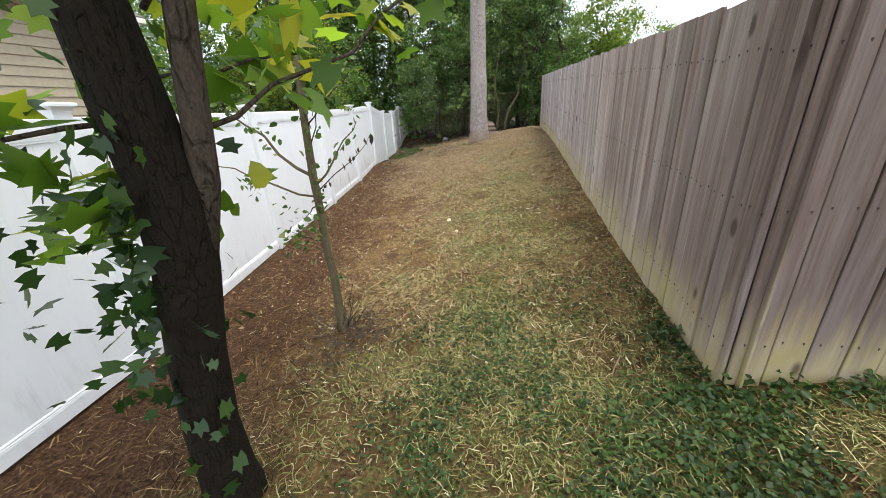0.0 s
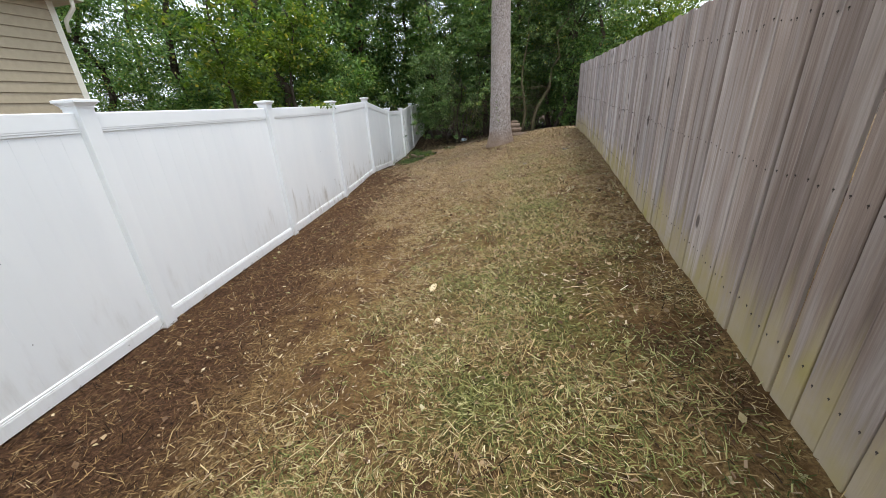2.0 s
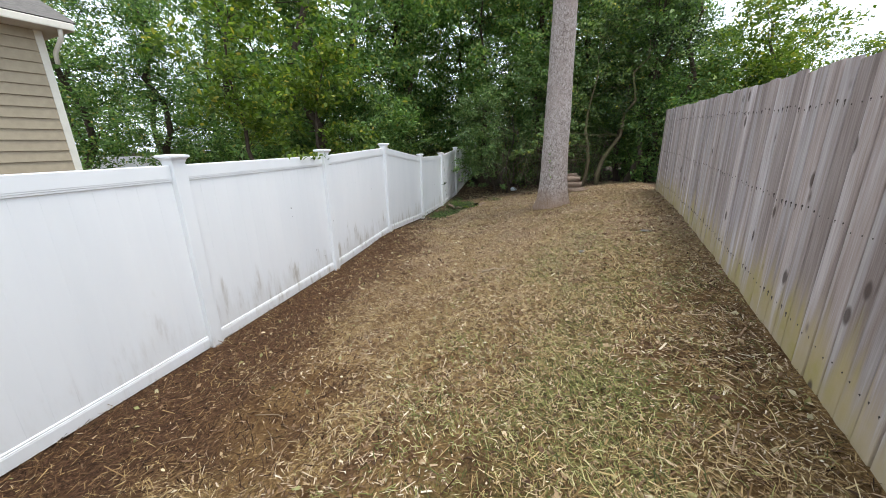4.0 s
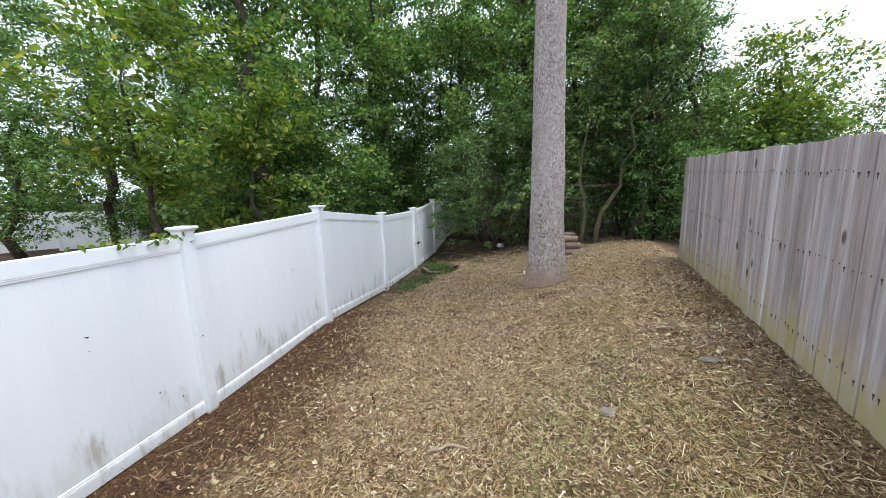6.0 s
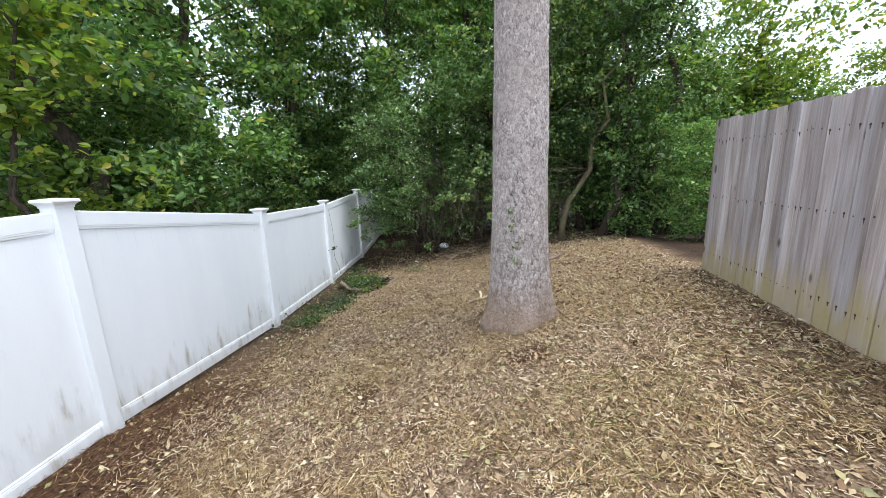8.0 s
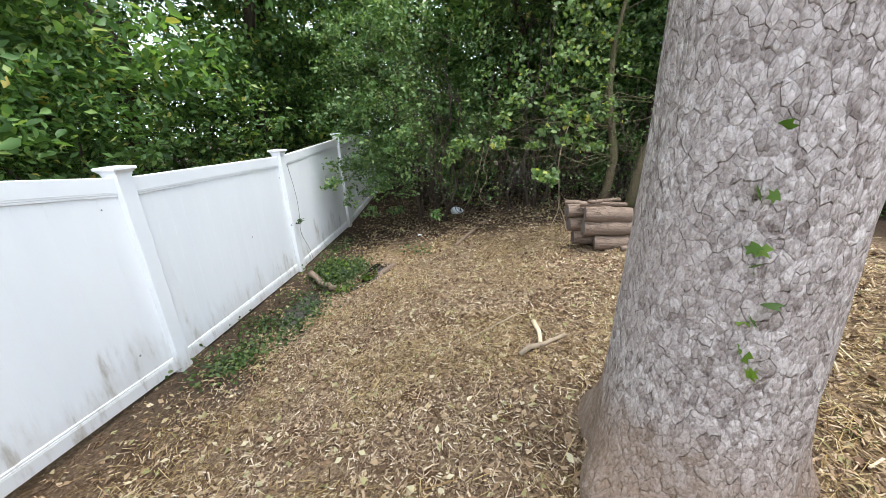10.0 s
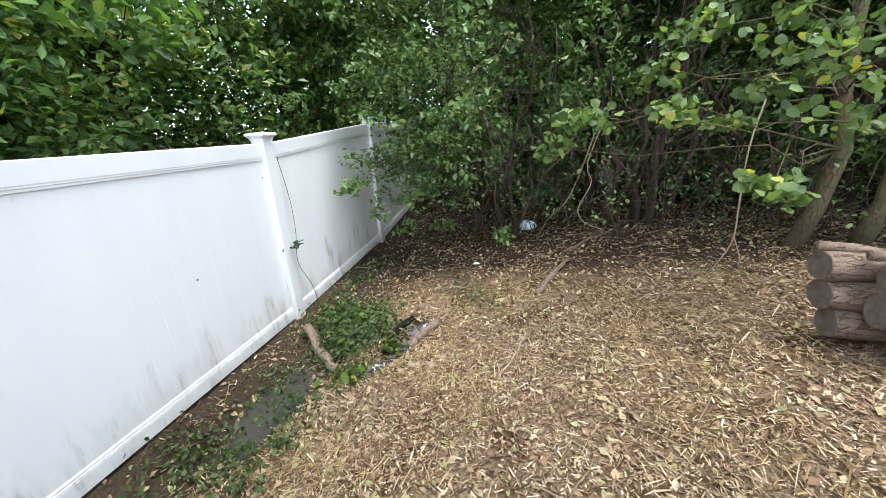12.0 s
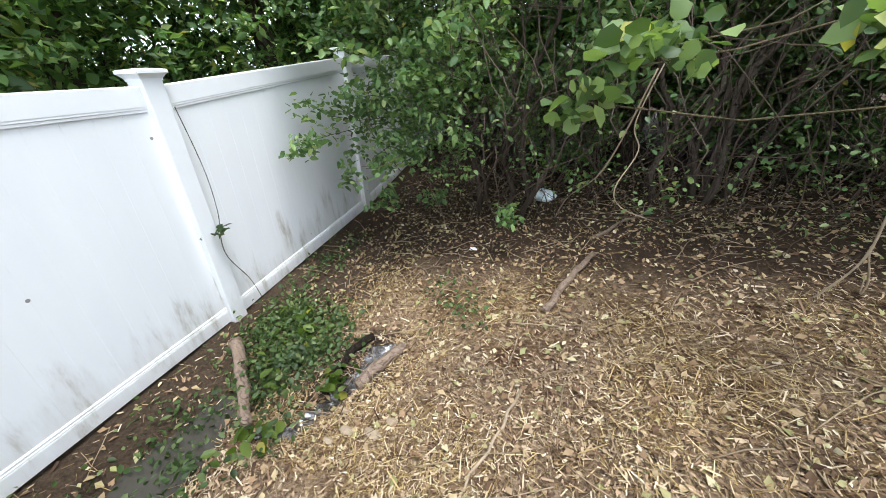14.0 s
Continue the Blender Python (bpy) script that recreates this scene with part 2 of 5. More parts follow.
def board_material():
    m, nt, b = node_mat("weathered_board")
    info = nt.nodes.new("ShaderNodeObjectInfo")
    tc = nt.nodes.new("ShaderNodeTexCoord")
    off = nt.nodes.new("ShaderNodeVectorMath")
    off.operation = "ADD"
    comb = nt.nodes.new("ShaderNodeCombineXYZ")
    for k in range(3):
        nt.links.new(maths(nt, "MULTIPLY", info.outputs["Random"], 37.0 + 11 * k), comb.inputs[k])
    nt.links.new(tc.outputs["Object"], off.inputs[0])
    nt.links.new(comb.outputs[0], off.inputs[1])

    def scaled(s):
        mp = nt.nodes.new("ShaderNodeMapping")
        mp.inputs["Scale"].default_value = s
        nt.links.new(off.outputs[0], mp.inputs["Vector"])
        return mp
    grain = noise_tex(nt, scaled((26, 26, 0.9)), 3.0, 8.0, 0.7)
    streak = noise_tex(nt, scaled((8, 8, 0.5)), 1.3, 4.0, 0.6)
    blot = noise_tex(nt, scaled((1, 1, 1)), 2.4, 4.0)
    knots = add(nt, "ShaderNodeTexVoronoi", Scale=1.0)
    nt.links.new(scaled((5.0, 5.0, 2.6)).outputs[0], knots.inputs["Vector"])
    knot = maths(nt, "SUBTRACT", 1.0, smooth(nt, knots.outputs["Distance"], 0.08, 0.17))
    sel = nt.nodes.new("ShaderNodeSeparateXYZ")
    nt.links.new(knots.outputs["Color"], sel.inputs[0])
    knot = maths(nt, "MULTIPLY", knot, maths(nt, "GREATER_THAN", sel.outputs[0], 0.42))
    wood = ramp(nt, grain.outputs[0], [(0.25, (0.13, 0.1, 0.088)), (0.5, (0.31, 0.255, 0.23)), (0.75, (0.5, 0.44, 0.415))]).outputs[0]
    warm = ramp(nt, streak.outputs[0], [(0.32, (0.12, 0.082, 0.066)), (0.46, (0.27, 0.205, 0.17)), (0.56, (0.36, 0.31, 0.29)), (0.7, (0.58, 0.52, 0.48))]).outputs[0]
    c = mix(nt, 0.52, wood, warm)
    c = mix(nt, 0.5, c, ramp(nt, info.outputs["Random"], [(0.0, (0.55, 0.52, 0.52)), (0.5, (1.0, 0.96, 0.94)), (1.0, (1.4, 1.36, 1.34))]).outputs[0], "MULTIPLY")
    # browner boards by the open corner, greyer far ones; their lighting painted in too
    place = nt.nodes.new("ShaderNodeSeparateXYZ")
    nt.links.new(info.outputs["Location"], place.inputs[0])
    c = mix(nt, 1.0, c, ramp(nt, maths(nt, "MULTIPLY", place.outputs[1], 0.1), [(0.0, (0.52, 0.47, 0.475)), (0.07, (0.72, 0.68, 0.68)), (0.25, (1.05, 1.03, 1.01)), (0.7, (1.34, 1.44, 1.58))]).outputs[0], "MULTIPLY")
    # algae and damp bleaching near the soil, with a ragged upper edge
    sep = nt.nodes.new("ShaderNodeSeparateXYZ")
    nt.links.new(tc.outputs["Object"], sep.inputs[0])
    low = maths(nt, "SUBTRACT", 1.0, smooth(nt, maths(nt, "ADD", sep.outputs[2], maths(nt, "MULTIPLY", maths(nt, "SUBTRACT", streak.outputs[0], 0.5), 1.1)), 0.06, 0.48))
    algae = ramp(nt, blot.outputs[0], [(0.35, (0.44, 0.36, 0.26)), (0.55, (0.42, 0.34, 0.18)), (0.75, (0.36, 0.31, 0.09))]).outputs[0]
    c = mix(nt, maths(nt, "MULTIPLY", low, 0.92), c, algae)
    c = mix(nt, maths(nt, "MULTIPLY", knot, 0.85), c, (0.07, 0.05, 0.042))
    nt.links.new(c, b.inputs["Base Color"])
    b.inputs["Roughness"].default_value = 0.88
    b.inputs["Specular IOR Level"].default_value = 0.2
    bump(nt, b, maths(nt, "SUBTRACT", grain.outputs[0], maths(nt, "MULTIPLY", knot, 0.6)), 0.5, 0.006)
    return m


def vinyl_material(name="white_vinyl", dirt=True):
    m, nt, b = node_mat(name)
    v = coords(nt)
    geo = nt.nodes.new("ShaderNodeNewGeometry")
    wpos = nt.nodes.new("ShaderNodeMapping")
    nt.links.new(geo.outputs["Position"], wpos.inputs["Vector"])
    wpos.inputs["Scale"].default_value = (1, 1, 0.22)
    film = noise_tex(nt, wpos, 1.3, 5.0, 0.6)
    drip = noise_tex(nt, wpos, 9.0, 6.0, 0.65)
    sep = nt.nodes.new("ShaderNodeSeparateXYZ")
    nt.links.new(v.outputs[0], sep.inputs[0])
    base = ramp(nt, film.outputs[0], [(0.3, (0.76, 0.78, 0.8)), (0.7, (0.84, 0.85, 0.86))]).outputs[0]
    if dirt:
        # mildew splashed up from the soil: height above the panel's foot against blotchy noise
        h = maths(nt, "SUBTRACT", sep.outputs[2], maths(nt, "MULTIPLY", smooth(nt, film.outputs[0], 0.45, 0.7), 0.2))
        low = maths(nt, "SUBTRACT", 1.0, smooth(nt, maths(nt, "SUBTRACT", h, maths(nt, "MULTIPLY", maths(nt, "SUBTRACT", drip.outputs[0], 0.5), 0.62)), 0.0, 0.22))
        wp = nt.nodes.new("ShaderNodeSeparateXYZ")
        nt.links.new(geo.outputs["Position"], wp.inputs[0])
        low = maths(nt, "MULTIPLY", low, maths(nt, "MULTIPLY_ADD", smooth(nt, wp.outputs[1], 3.5, 7.5), 0.75, 0.25))
        spots = smooth(nt, drip.outputs[0], 0.5, 0.72)
        base = mix(nt, maths(nt, "MULTIPLY", low, maths(nt, "MULTIPLY_ADD", spots, 0.55, 0.22)), base, (0.33, 0.29, 0.22))
    speck = add(nt, "ShaderNodeTexVoronoi", Scale=3.0)
    nt.links.new(geo.outputs["Position"], speck.inputs["Vector"])
    base = mix(nt, maths(nt, "MULTIPLY", maths(nt, "LESS_THAN", speck.outputs["Distance"], 0.03), 0.8), base, (0.12, 0.11, 0.09))
    nt.links.new(base, b.inputs["Base Color"])
    b.inputs["Roughness"].default_value = 0.38
    bump(nt, b, drip.outputs[0], 0.06, 0.004)
    return m


def plain_material(name, colour, rough=0.6, vary=0.25, scale=8.0, metal=0.0):
    m, nt, b = node_mat(name)
    n = noise_tex(nt, coords(nt), scale, 6.0)
    f = noise_tex(nt, coords(nt), scale * 9, 4.0)
    c = ramp(nt, n.outputs[0], [(0.25, tuple(k * (1 - vary) for k in colour)), (0.75, tuple(min(1, k * (1 + vary)) for k in colour))]).outputs[0]
    nt.links.new(mix(nt, 0.2, c, f.outputs[0], "OVERLAY"), b.inputs["Base Color"])
    b.inputs["Roughness"].default_value = rough
    b.inputs["Metallic"].default_value = metal
    bump(nt, b, f.outputs[0], 0.15, 0.004)
    return m


def water_material():
    m, nt, b = node_mat("muddy_water")
    n = noise_tex(nt, coords(nt), 14.0, 3.0)
    b.inputs["Base Color"].default_value = (0.05, 0.045, 0.035, 1)
    b.inputs["Roughness"].default_value = 0.06
    b.inputs["IOR"].default_value = 1.33
    b.inputs["Specular IOR Level"].default_value = 0.6
    bump(nt, b, n.outputs[0], 0.25, 0.02)
    return m


M_GROUND = ground_material()
M_BOARD = board_material()
M_VINYL = vinyl_material()
M_VINYL_CLEAN = vinyl_material("white_vinyl_cap", False)
M_NAIL = plain_material("rust_stain", (0.05, 0.035, 0.03), 0.8)
M_BARK = plated_bark()
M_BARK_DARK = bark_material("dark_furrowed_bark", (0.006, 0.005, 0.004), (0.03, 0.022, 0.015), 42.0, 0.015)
M_BARK_SAP = bark_material("mossy_sapling_bark", (0.045, 0.035, 0.02), (0.2, 0.16, 0.1), 40.0, 0.006, tint=(0.13, 0.13, 0.06))
M_BARK_WOODS = bark_material("woodland_bark", (0.024, 0.018, 0.013), (0.11, 0.085, 0.065), 20.0, 0.015)
M_LOG = bark_material("cut_log_bark", (0.07, 0.048, 0.036), (0.34, 0.25, 0.19), 34.0, 0.012, (0.3, 1, 1))
M_CUT = plain_material("pale_cut_wood", (0.62, 0.5, 0.32), 0.8, 0.2, 30.0)
# grey weathered ends, toned darker for the shade they lie in
M_LOG_END = plain_material("weathered_log_end", (0.13, 0.1, 0.085), 0.9, 0.4, 25.0)
M_TWIG = plain_material("dry_twig", (0.075, 0.052, 0.035), 0.9, 0.35, 20.0)
M_TWIG2 = plain_material("fallen_twig", (0.26, 0.19, 0.12), 0.9, 0.5, 3.0)
M_VINE = plain_material("pale_vine_stem", (0.3, 0.23, 0.155), 0.85, 0.3, 20.0)
M_LEAF_WOODS = leaf_material("woodland_leaf", [(0.0, (0.042, 0.085, 0.03)), (0.45, (0.105, 0.2, 0.064)), (0.8, (0.18, 0.3, 0.1)), (0.95, (0.3, 0.38, 0.14)), (1.0, (0.36, 0.3, 0.08))], 0.5, 0.4)
M_LEAF_PRIVET = leaf_material("privet_leaf", [(0.0, (0.045, 0.09, 0.034)), (0.5, (0.105, 0.19, 0.066)), (0.9, (0.2, 0.29, 0.12)), (1.0, (0.34, 0.4, 0.2))], 0.42, 0.32)
M_LEAF_LIME = leaf_material("yellow_green_leaf", [(0.0, (0.06, 0.1, 0.02)), (0.5, (0.11, 0.17, 0.03)), (0.9, (0.2, 0.27, 0.06)), (1.0, (0.42, 0.36, 0.08))], 0.42, 0.55)
M_LEAF_LOW = leaf_material("pale_round_leaf", [(0.0, (0.05, 0.09, 0.032)), (0.5, (0.12, 0.19, 0.07)), (0.93, (0.23, 0.31, 0.135)), (1.0, (0.45, 0.4, 0.09))], 0.5, 0.4)
M_LEAF_MAPLE = leaf_material("maple_leaf", [(0.0, (0.06, 0.12, 0.022)), (0.5, (0.13, 0.22, 0.035)), (0.85, (0.23, 0.34, 0.055)), (1.0, (0.55, 0.42, 0.05))], 0.4, 0.55)
M_LEAF_SAP = leaf_material("sapling_leaf", [(0.0, (0.04, 0.08, 0.025)), (0.6, (0.09, 0.15, 0.045)), (0.9, (0.17, 0.22, 0.09)), (1.0, (0.3, 0.28, 0.12))], 0.45, 0.4)
M_LEAF_IVY = leaf_material("ivy_leaf", [(0.0, (0.014, 0.034, 0.012)), (0.6, (0.028, 0.065, 0.018)), (1.0, (0.07, 0.12, 0.035))], 0.3, 0.3)
M_LEAF_DEAD = leaf_material("withered_leaf", [(0.0, (0.02, 0.015, 0.013)), (1.0, (0.07, 0.045, 0.03))], 0.8, 0.1)
M_STRAW = litter_material("dry_straw", [(0.0, (0.055, 0.03, 0.013)), (0.45, (0.27, 0.17, 0.072)), (0.85, (0.57, 0.42, 0.2)), (1.0, (0.76, 0.63, 0.39))])
M_CHIP = litter_material("wood_shred", [(0.0, (0.055, 0.031, 0.019)), (0.35, (0.24, 0.15, 0.092)), (0.7, (0.52, 0.375, 0.24)), (0.93, (0.68, 0.54, 0.37)), (1.0, (0.8, 0.71, 0.54))])
M_THATCH = litter_material("brown_thatch", [(0.0, (0.02, 0.01, 0.005)), (0.5, (0.1, 0.05, 0.022)), (0.85, (0.22, 0.125, 0.055)), (1.0, (0.42, 0.28, 0.13))])
M_DEAD = litter_material("fallen_leaf", [(0.0, (0.09, 0.05, 0.03)), (0.35, (0.3, 0.19, 0.11)), (0.7, (0.5, 0.37, 0.22)), (0.85, (0.3, 0.3, 0.12)), (1.0, (0.66, 0.56, 0.38))])
M_BLADE = litter_material("cut_grass", [(0.0, (0.04, 0.05, 0.01)), (0.5, (0.18, 0.19, 0.052)), (0.85, (0.38, 0.36, 0.13)), (1.0, (0.58, 0.52, 0.28))], 0.6)
M_CLOVER = leaf_material("low_weed_leaf", [(0.0, (0.012, 0.028, 0.006)), (0.6, (0.03, 0.068, 0.014)), (1.0, (0.075, 0.12, 0.03))], 0.5, 0.3)
M_WEED = leaf_material("ditch_weed_leaf", [(0.0, (0.024, 0.045, 0.013)), (0.6, (0.06, 0.105, 0.032)), (1.0, (0.15, 0.19, 0.075))], 0.5, 0.35)
M_SIDING = plain_material("tan_siding", (0.36, 0.3, 0.205), 0.55, 0.06, 1.2)
M_TRIM = plain_material("cream_trim", (0.72, 0.69, 0.6), 0.5, 0.05, 3.0)
M_ROOF = plain_material("grey_shingle", (0.12, 0.11, 0.1), 0.9, 0.3, 12.0)
M_WATER = water_material()
M_RAPID, nt_r, b_r = node_mat("rushing_water")
churn = noise_tex(nt_r, coords(nt_r), 22.0, 5.0, 0.7)
nt_r.links.new(ramp(nt_r, churn.outputs[0], [(0.45, (0.035, 0.03, 0.027)), (0.58, (0.12, 0.115, 0.12)), (0.7, (0.62, 0.64, 0.68))]).outputs[0], b_r.inputs["Base Color"])
b_r.inputs["Roughness"].default_value = 0.12
bump(nt_r, b_r, churn.outputs[0], 0.6, 0.03)
M_FOAM = plain_material("water_foam", (0.6, 0.63, 0.66), 0.3, 0.2, 40.0)
M_PLASTIC = plain_material("white_plastic_film", (0.7, 0.76, 0.8), 0.3, 0.2, 20.0)
M_STONE = plain_material("grey_stone", (0.17, 0.155, 0.14), 0.9, 0.35, 12.0)


# ---- small builders ----
def leaned(points, k):
    """The points pushed over to +x by k for each metre of height."""
    return [(p[0] + k * p[2], p[1], p[2]) for p in points]


def mesh_of(name, verts, faces, material, smooth_shade=False):
    me = bpy.data.meshes.new(name)
    me.from_pydata(verts, [], faces)
    me.materials.append(material)
    if smooth_shade:
        me.polygons.foreach_set("use_smooth", [True] * len(me.polygons))
    me.update()
    return me


def fast_mesh(name, verts, quads, material):
    """A mesh out of numpy arrays: verts N x 3, faces M x k."""
    me = bpy.data.meshes.new(name)
    k = quads.shape[1]
    me.vertices.add(len(verts))
    me.vertices.foreach_set("co", np.ascontiguousarray(verts, dtype=np.float32).ravel())
    me.loops.add(quads.size)
    me.loops.foreach_set("vertex_index", np.ascontiguousarray(quads, dtype=np.int32).ravel())
    me.polygons.add(len(quads))
    me.polygons.foreach_set("loop_start", np.arange(0, quads.size, k, dtype=np.int32))
    me.materials.append(material)
    me.update(calc_edges=True)
    me.validate()
    return me


def part(name, data, parent, label="", at=(0, 0, 0)):
    ob = new(name, data)
    ob.parent = parent
    ob.location = at
    if label:
        ob["label"] = label
    return ob


def base_empty(name, at, label, category, group="", kind=""):
    ob = new(name)
    ob.empty_display_size = 0.1
    ob.location = at
    return tagged(ob, label, category, group, kind)


def box_mesh(name, lo, hi, material, bevel=0.004):
    bm = bmesh.new()
    bmesh.ops.create_cube(bm, size=1)
    for v in bm.verts:
        v.co = Vector([lo[k] + (v.co[k] + 0.5) * (hi[k] - lo[k]) for k in range(3)])
    if bevel:
        bmesh.ops.bevel(bm, geom=bm.edges[:], offset=bevel, segments=2, affect="EDGES", profile=0.6)
    me = bpy.data.meshes.new(name)
    bm.to_mesh(me)
    bm.free()
    me.materials.append(material)
    return me


def tube(points, radii, sides=8, wobble=0.0, rng=None):
    """Verts and quad faces of a tapered round bar along points, its ends closed."""
    verts, faces = [], []
    pts = [Vector(p) for p in points]
    side = None
    for i, p in enumerate(pts):
        d = (pts[min(i + 1, len(pts) - 1)] - pts[max(i - 1, 0)]).normalized()
        ref = side if side is not None else (Vector((1, 0, 0)) if abs(d.x) < 0.9 else Vector((0, 1, 0)))
        u = (ref - d * ref.dot(d)).normalized()
        side = u
        w = d.cross(u)
        for k in range(sides):
            a = 2 * math.pi * k / sides
            r = radii[i] * (1 + (wobble * (rng.random() - 0.5) if rng else 0))
            verts.append(tuple(p + (u * math.cos(a) + w * math.sin(a)) * r))
    for i in range(len(pts) - 1):
        for k in range(sides):
            a, b2 = i * sides + k, i * sides + (k + 1) % sides
            faces.append((a, b2, b2 + sides, a + sides))
    faces.append(tuple(range(sides - 1, -1, -1)))
    faces.append(tuple(range((len(pts) - 1) * sides, len(pts) * sides)))
    return verts, faces


def join(pieces):
    verts, faces = [], []
    for v, f in pieces:
        n = len(verts)
        verts += v
        faces += [tuple(i + n for i in q) for q in f]
    return verts, faces


def bent(a, b, rng, sag=0.1, n=6):
    """A wandering line from a to b."""
    a, b = Vector(a), Vector(b)
    l = (b - a).length
    out = []
    ox, oy, oz = [rng.uniform(-1, 1) for _ in range(3)]
    for i in range(n + 1):
        t = i / n
        k = math.sin(math.pi * t) * sag * l
        out.append(a.lerp(b, t) + Vector((ox * k, oy * k, oz * k)) + Vector([rng.uniform(-1, 1) * 0.04 * l * (0 < i < n) for _ in range(3)]))
    return out


def leaf_arrays(centres, size, rng, flat=0.5, droop=0.25, wide=0.55, jitter=0.35, lobed=False, oval=False):
    """Folded leaves at the centres, each an island of two quads. flat: how much they lie level."""
    n = len(centres)
    yaw = rng.uniform(0, 2 * np.pi, n)
    pitch = rng.normal(-droop, 0.5, n)
    along = np.stack([np.cos(yaw) * np.cos(pitch), np.sin(yaw) * np.cos(pitch), np.sin(pitch)], 1)
    up = rng.normal(0, 1 - flat, (n, 3)) + np.array([0, 0, flat * 1.6])
    across = np.cross(along, up)
    across /= np.linalg.norm(across, axis=1, keepdims=True) + 1e-9
    nor = np.cross(across, along)
    s = size * (1 + jitter * rng.uniform(-1, 1, n))[:, None]
    w = s * wide
    c = np.asarray(centres)
    base = c - along * s * 0.5
    tip = c + along * s * 0.5 - nor * s * 0.1
    mid = c - nor * s * 0.05
    if lobed:
        l1, r1 = base + along * s * 0.1 - across * w * 0.62, base + along * s * 0.1 + across * w * 0.62
        l2, r2 = base + along * s * 0.62 - across * w * 0.75 - nor * s * 0.06, base + along * s * 0.62 + across * w * 0.75 - nor * s * 0.06
        lm, rm = base + along * s * 0.4 - across * w * 0.36, base + along * s * 0.4 + across * w * 0.36
        lt, rt = base + along * s * 0.72 - across * w * 0.24, base + along * s * 0.72 + across * w * 0.24
        verts = np.stack([base, l1, lm, l2, lt, tip, rt, r2, rm, r1, mid], 1).reshape(-1, 3)
        ids = np.arange(n)[:, None] * 11
        q = np.concatenate([ids + [0, 1, 2, 10], ids + [10, 2, 3, 4], ids + [10, 4, 5, 6], ids + [10, 6, 7, 8], ids + [10, 8, 9, 0]], 0)
        return verts, q
    if oval:
        l1, l2 = c - along * s * 0.25 - across * w * 0.48 + nor * s * 0.06, c + along * s * 0.18 - across * w * 0.42 + nor * s * 0.05
        r1, r2 = c - along * s * 0.25 + across * w * 0.48 + nor * s * 0.06, c + along * s * 0.18 + across * w * 0.42 + nor * s * 0.05
        verts = np.stack([base, l1, l2, tip, r2, r1], 1).reshape(-1, 3)
        ids = np.arange(n)[:, None] * 6
        return verts, np.concatenate([ids + [0, 1, 2, 3], ids + [0, 3, 4, 5]], 0)
    left = c - across * w * 0.5 + nor * s * 0.08
    right = c + across * w * 0.5 + nor * s * 0.08
    verts = np.stack([base, left, tip, right], 1).reshape(-1, 3)
    ids = np.arange(n)[:, None] * 4
    return verts, np.concatenate([ids + [0, 1, 2], ids + [0, 2, 3]], 0)


def cloud(rng, centre, radii, n, shell=0.5):
    """Points in an ellipsoid, thicker towards its skin."""
    d = rng.normal(0, 1, (n, 3))
    d /= np.linalg.norm(d, axis=1, keepdims=True)
    r = rng.uniform(shell ** 3, 1, n) ** (1 / 3)
    return np.asarray(centre) + d * r[:, None] * np.asarray(radii)


# ---- lie of the land ----
def white_x(y):
    return -1.56 - 0.166 * y


def wood_x(y):
    return 2.37 - 0.0065 * y


def fall(x, y):
    """How far the whole yard drops away from the gate."""
    return 0.0436 * y + 0.0175 * x


def land(x, y):
    """Height of the soil: rises away from the gate and towards the wooden fence, with a wet ditch by the white fence."""
    cx, cy = min(2.9, max(-4.9, x)), min(19.2, max(-2.6, y))
    u, v = (cx + 0.5) / 3, (cy - 8) / 10
    z = 0.5549 + 0.5923 * u + 0.1364 * u * u + 0.864 * v - 0.3602 * v ** 2 - 0.3611 * v ** 3 + 0.2491 * v ** 4 + 0.0815 * v ** 5
    z += 0.3733 * u * v - 0.3139 * u * v ** 2 - 0.2176 * u * v ** 3 - 0.2903 * u * u * v + 0.1067 * u * u * v * v - 0.1303 * u ** 3
    z -= fall(cx, cy)
    z += 0.07 * math.exp(-((x - 0.15) ** 2 + (y - 11.7) ** 2) / 0.5)
    z += 0.13 * math.exp(-((x + 3.0) ** 2 + (y - 9.7) ** 2) / 1.2)
    z -= 0.17 * math.exp(-((x - white_x(y) - 0.6) / 0.3) ** 2 - ((y - 13.75) / 0.75) ** 2)
    z -= 0.13 * math.exp(-((x + 2.67 - 0.15 * (y - 14.6)) / 0.13) ** 2 - ((y - 14.62) / 0.42) ** 2)
    return z


def rough(x, y):
    return 0.018 * noise.noise((x * 3.1, y * 3.1, 0.0)) + 0.012 * noise.noise((x * 9, y * 9, 4.0)) + 0.006 * noise.noise((x * 23, y * 23, 9.0))


def soil(x, y):
    return land(x, y) + rough(x, y)


def axis(lo, hi, step, far):
    inner = list(np.arange(lo, hi, step))
    out, d, p = [], step * 2, hi
    while p < far:
        out.append(p)
        p += d
        d *= 1.5
    left, d, p = [], step * 2, lo - step
    while p > -far:
        left.append(p)
        p -= d
        d *= 1.5
    return left[::-1] + inner + out


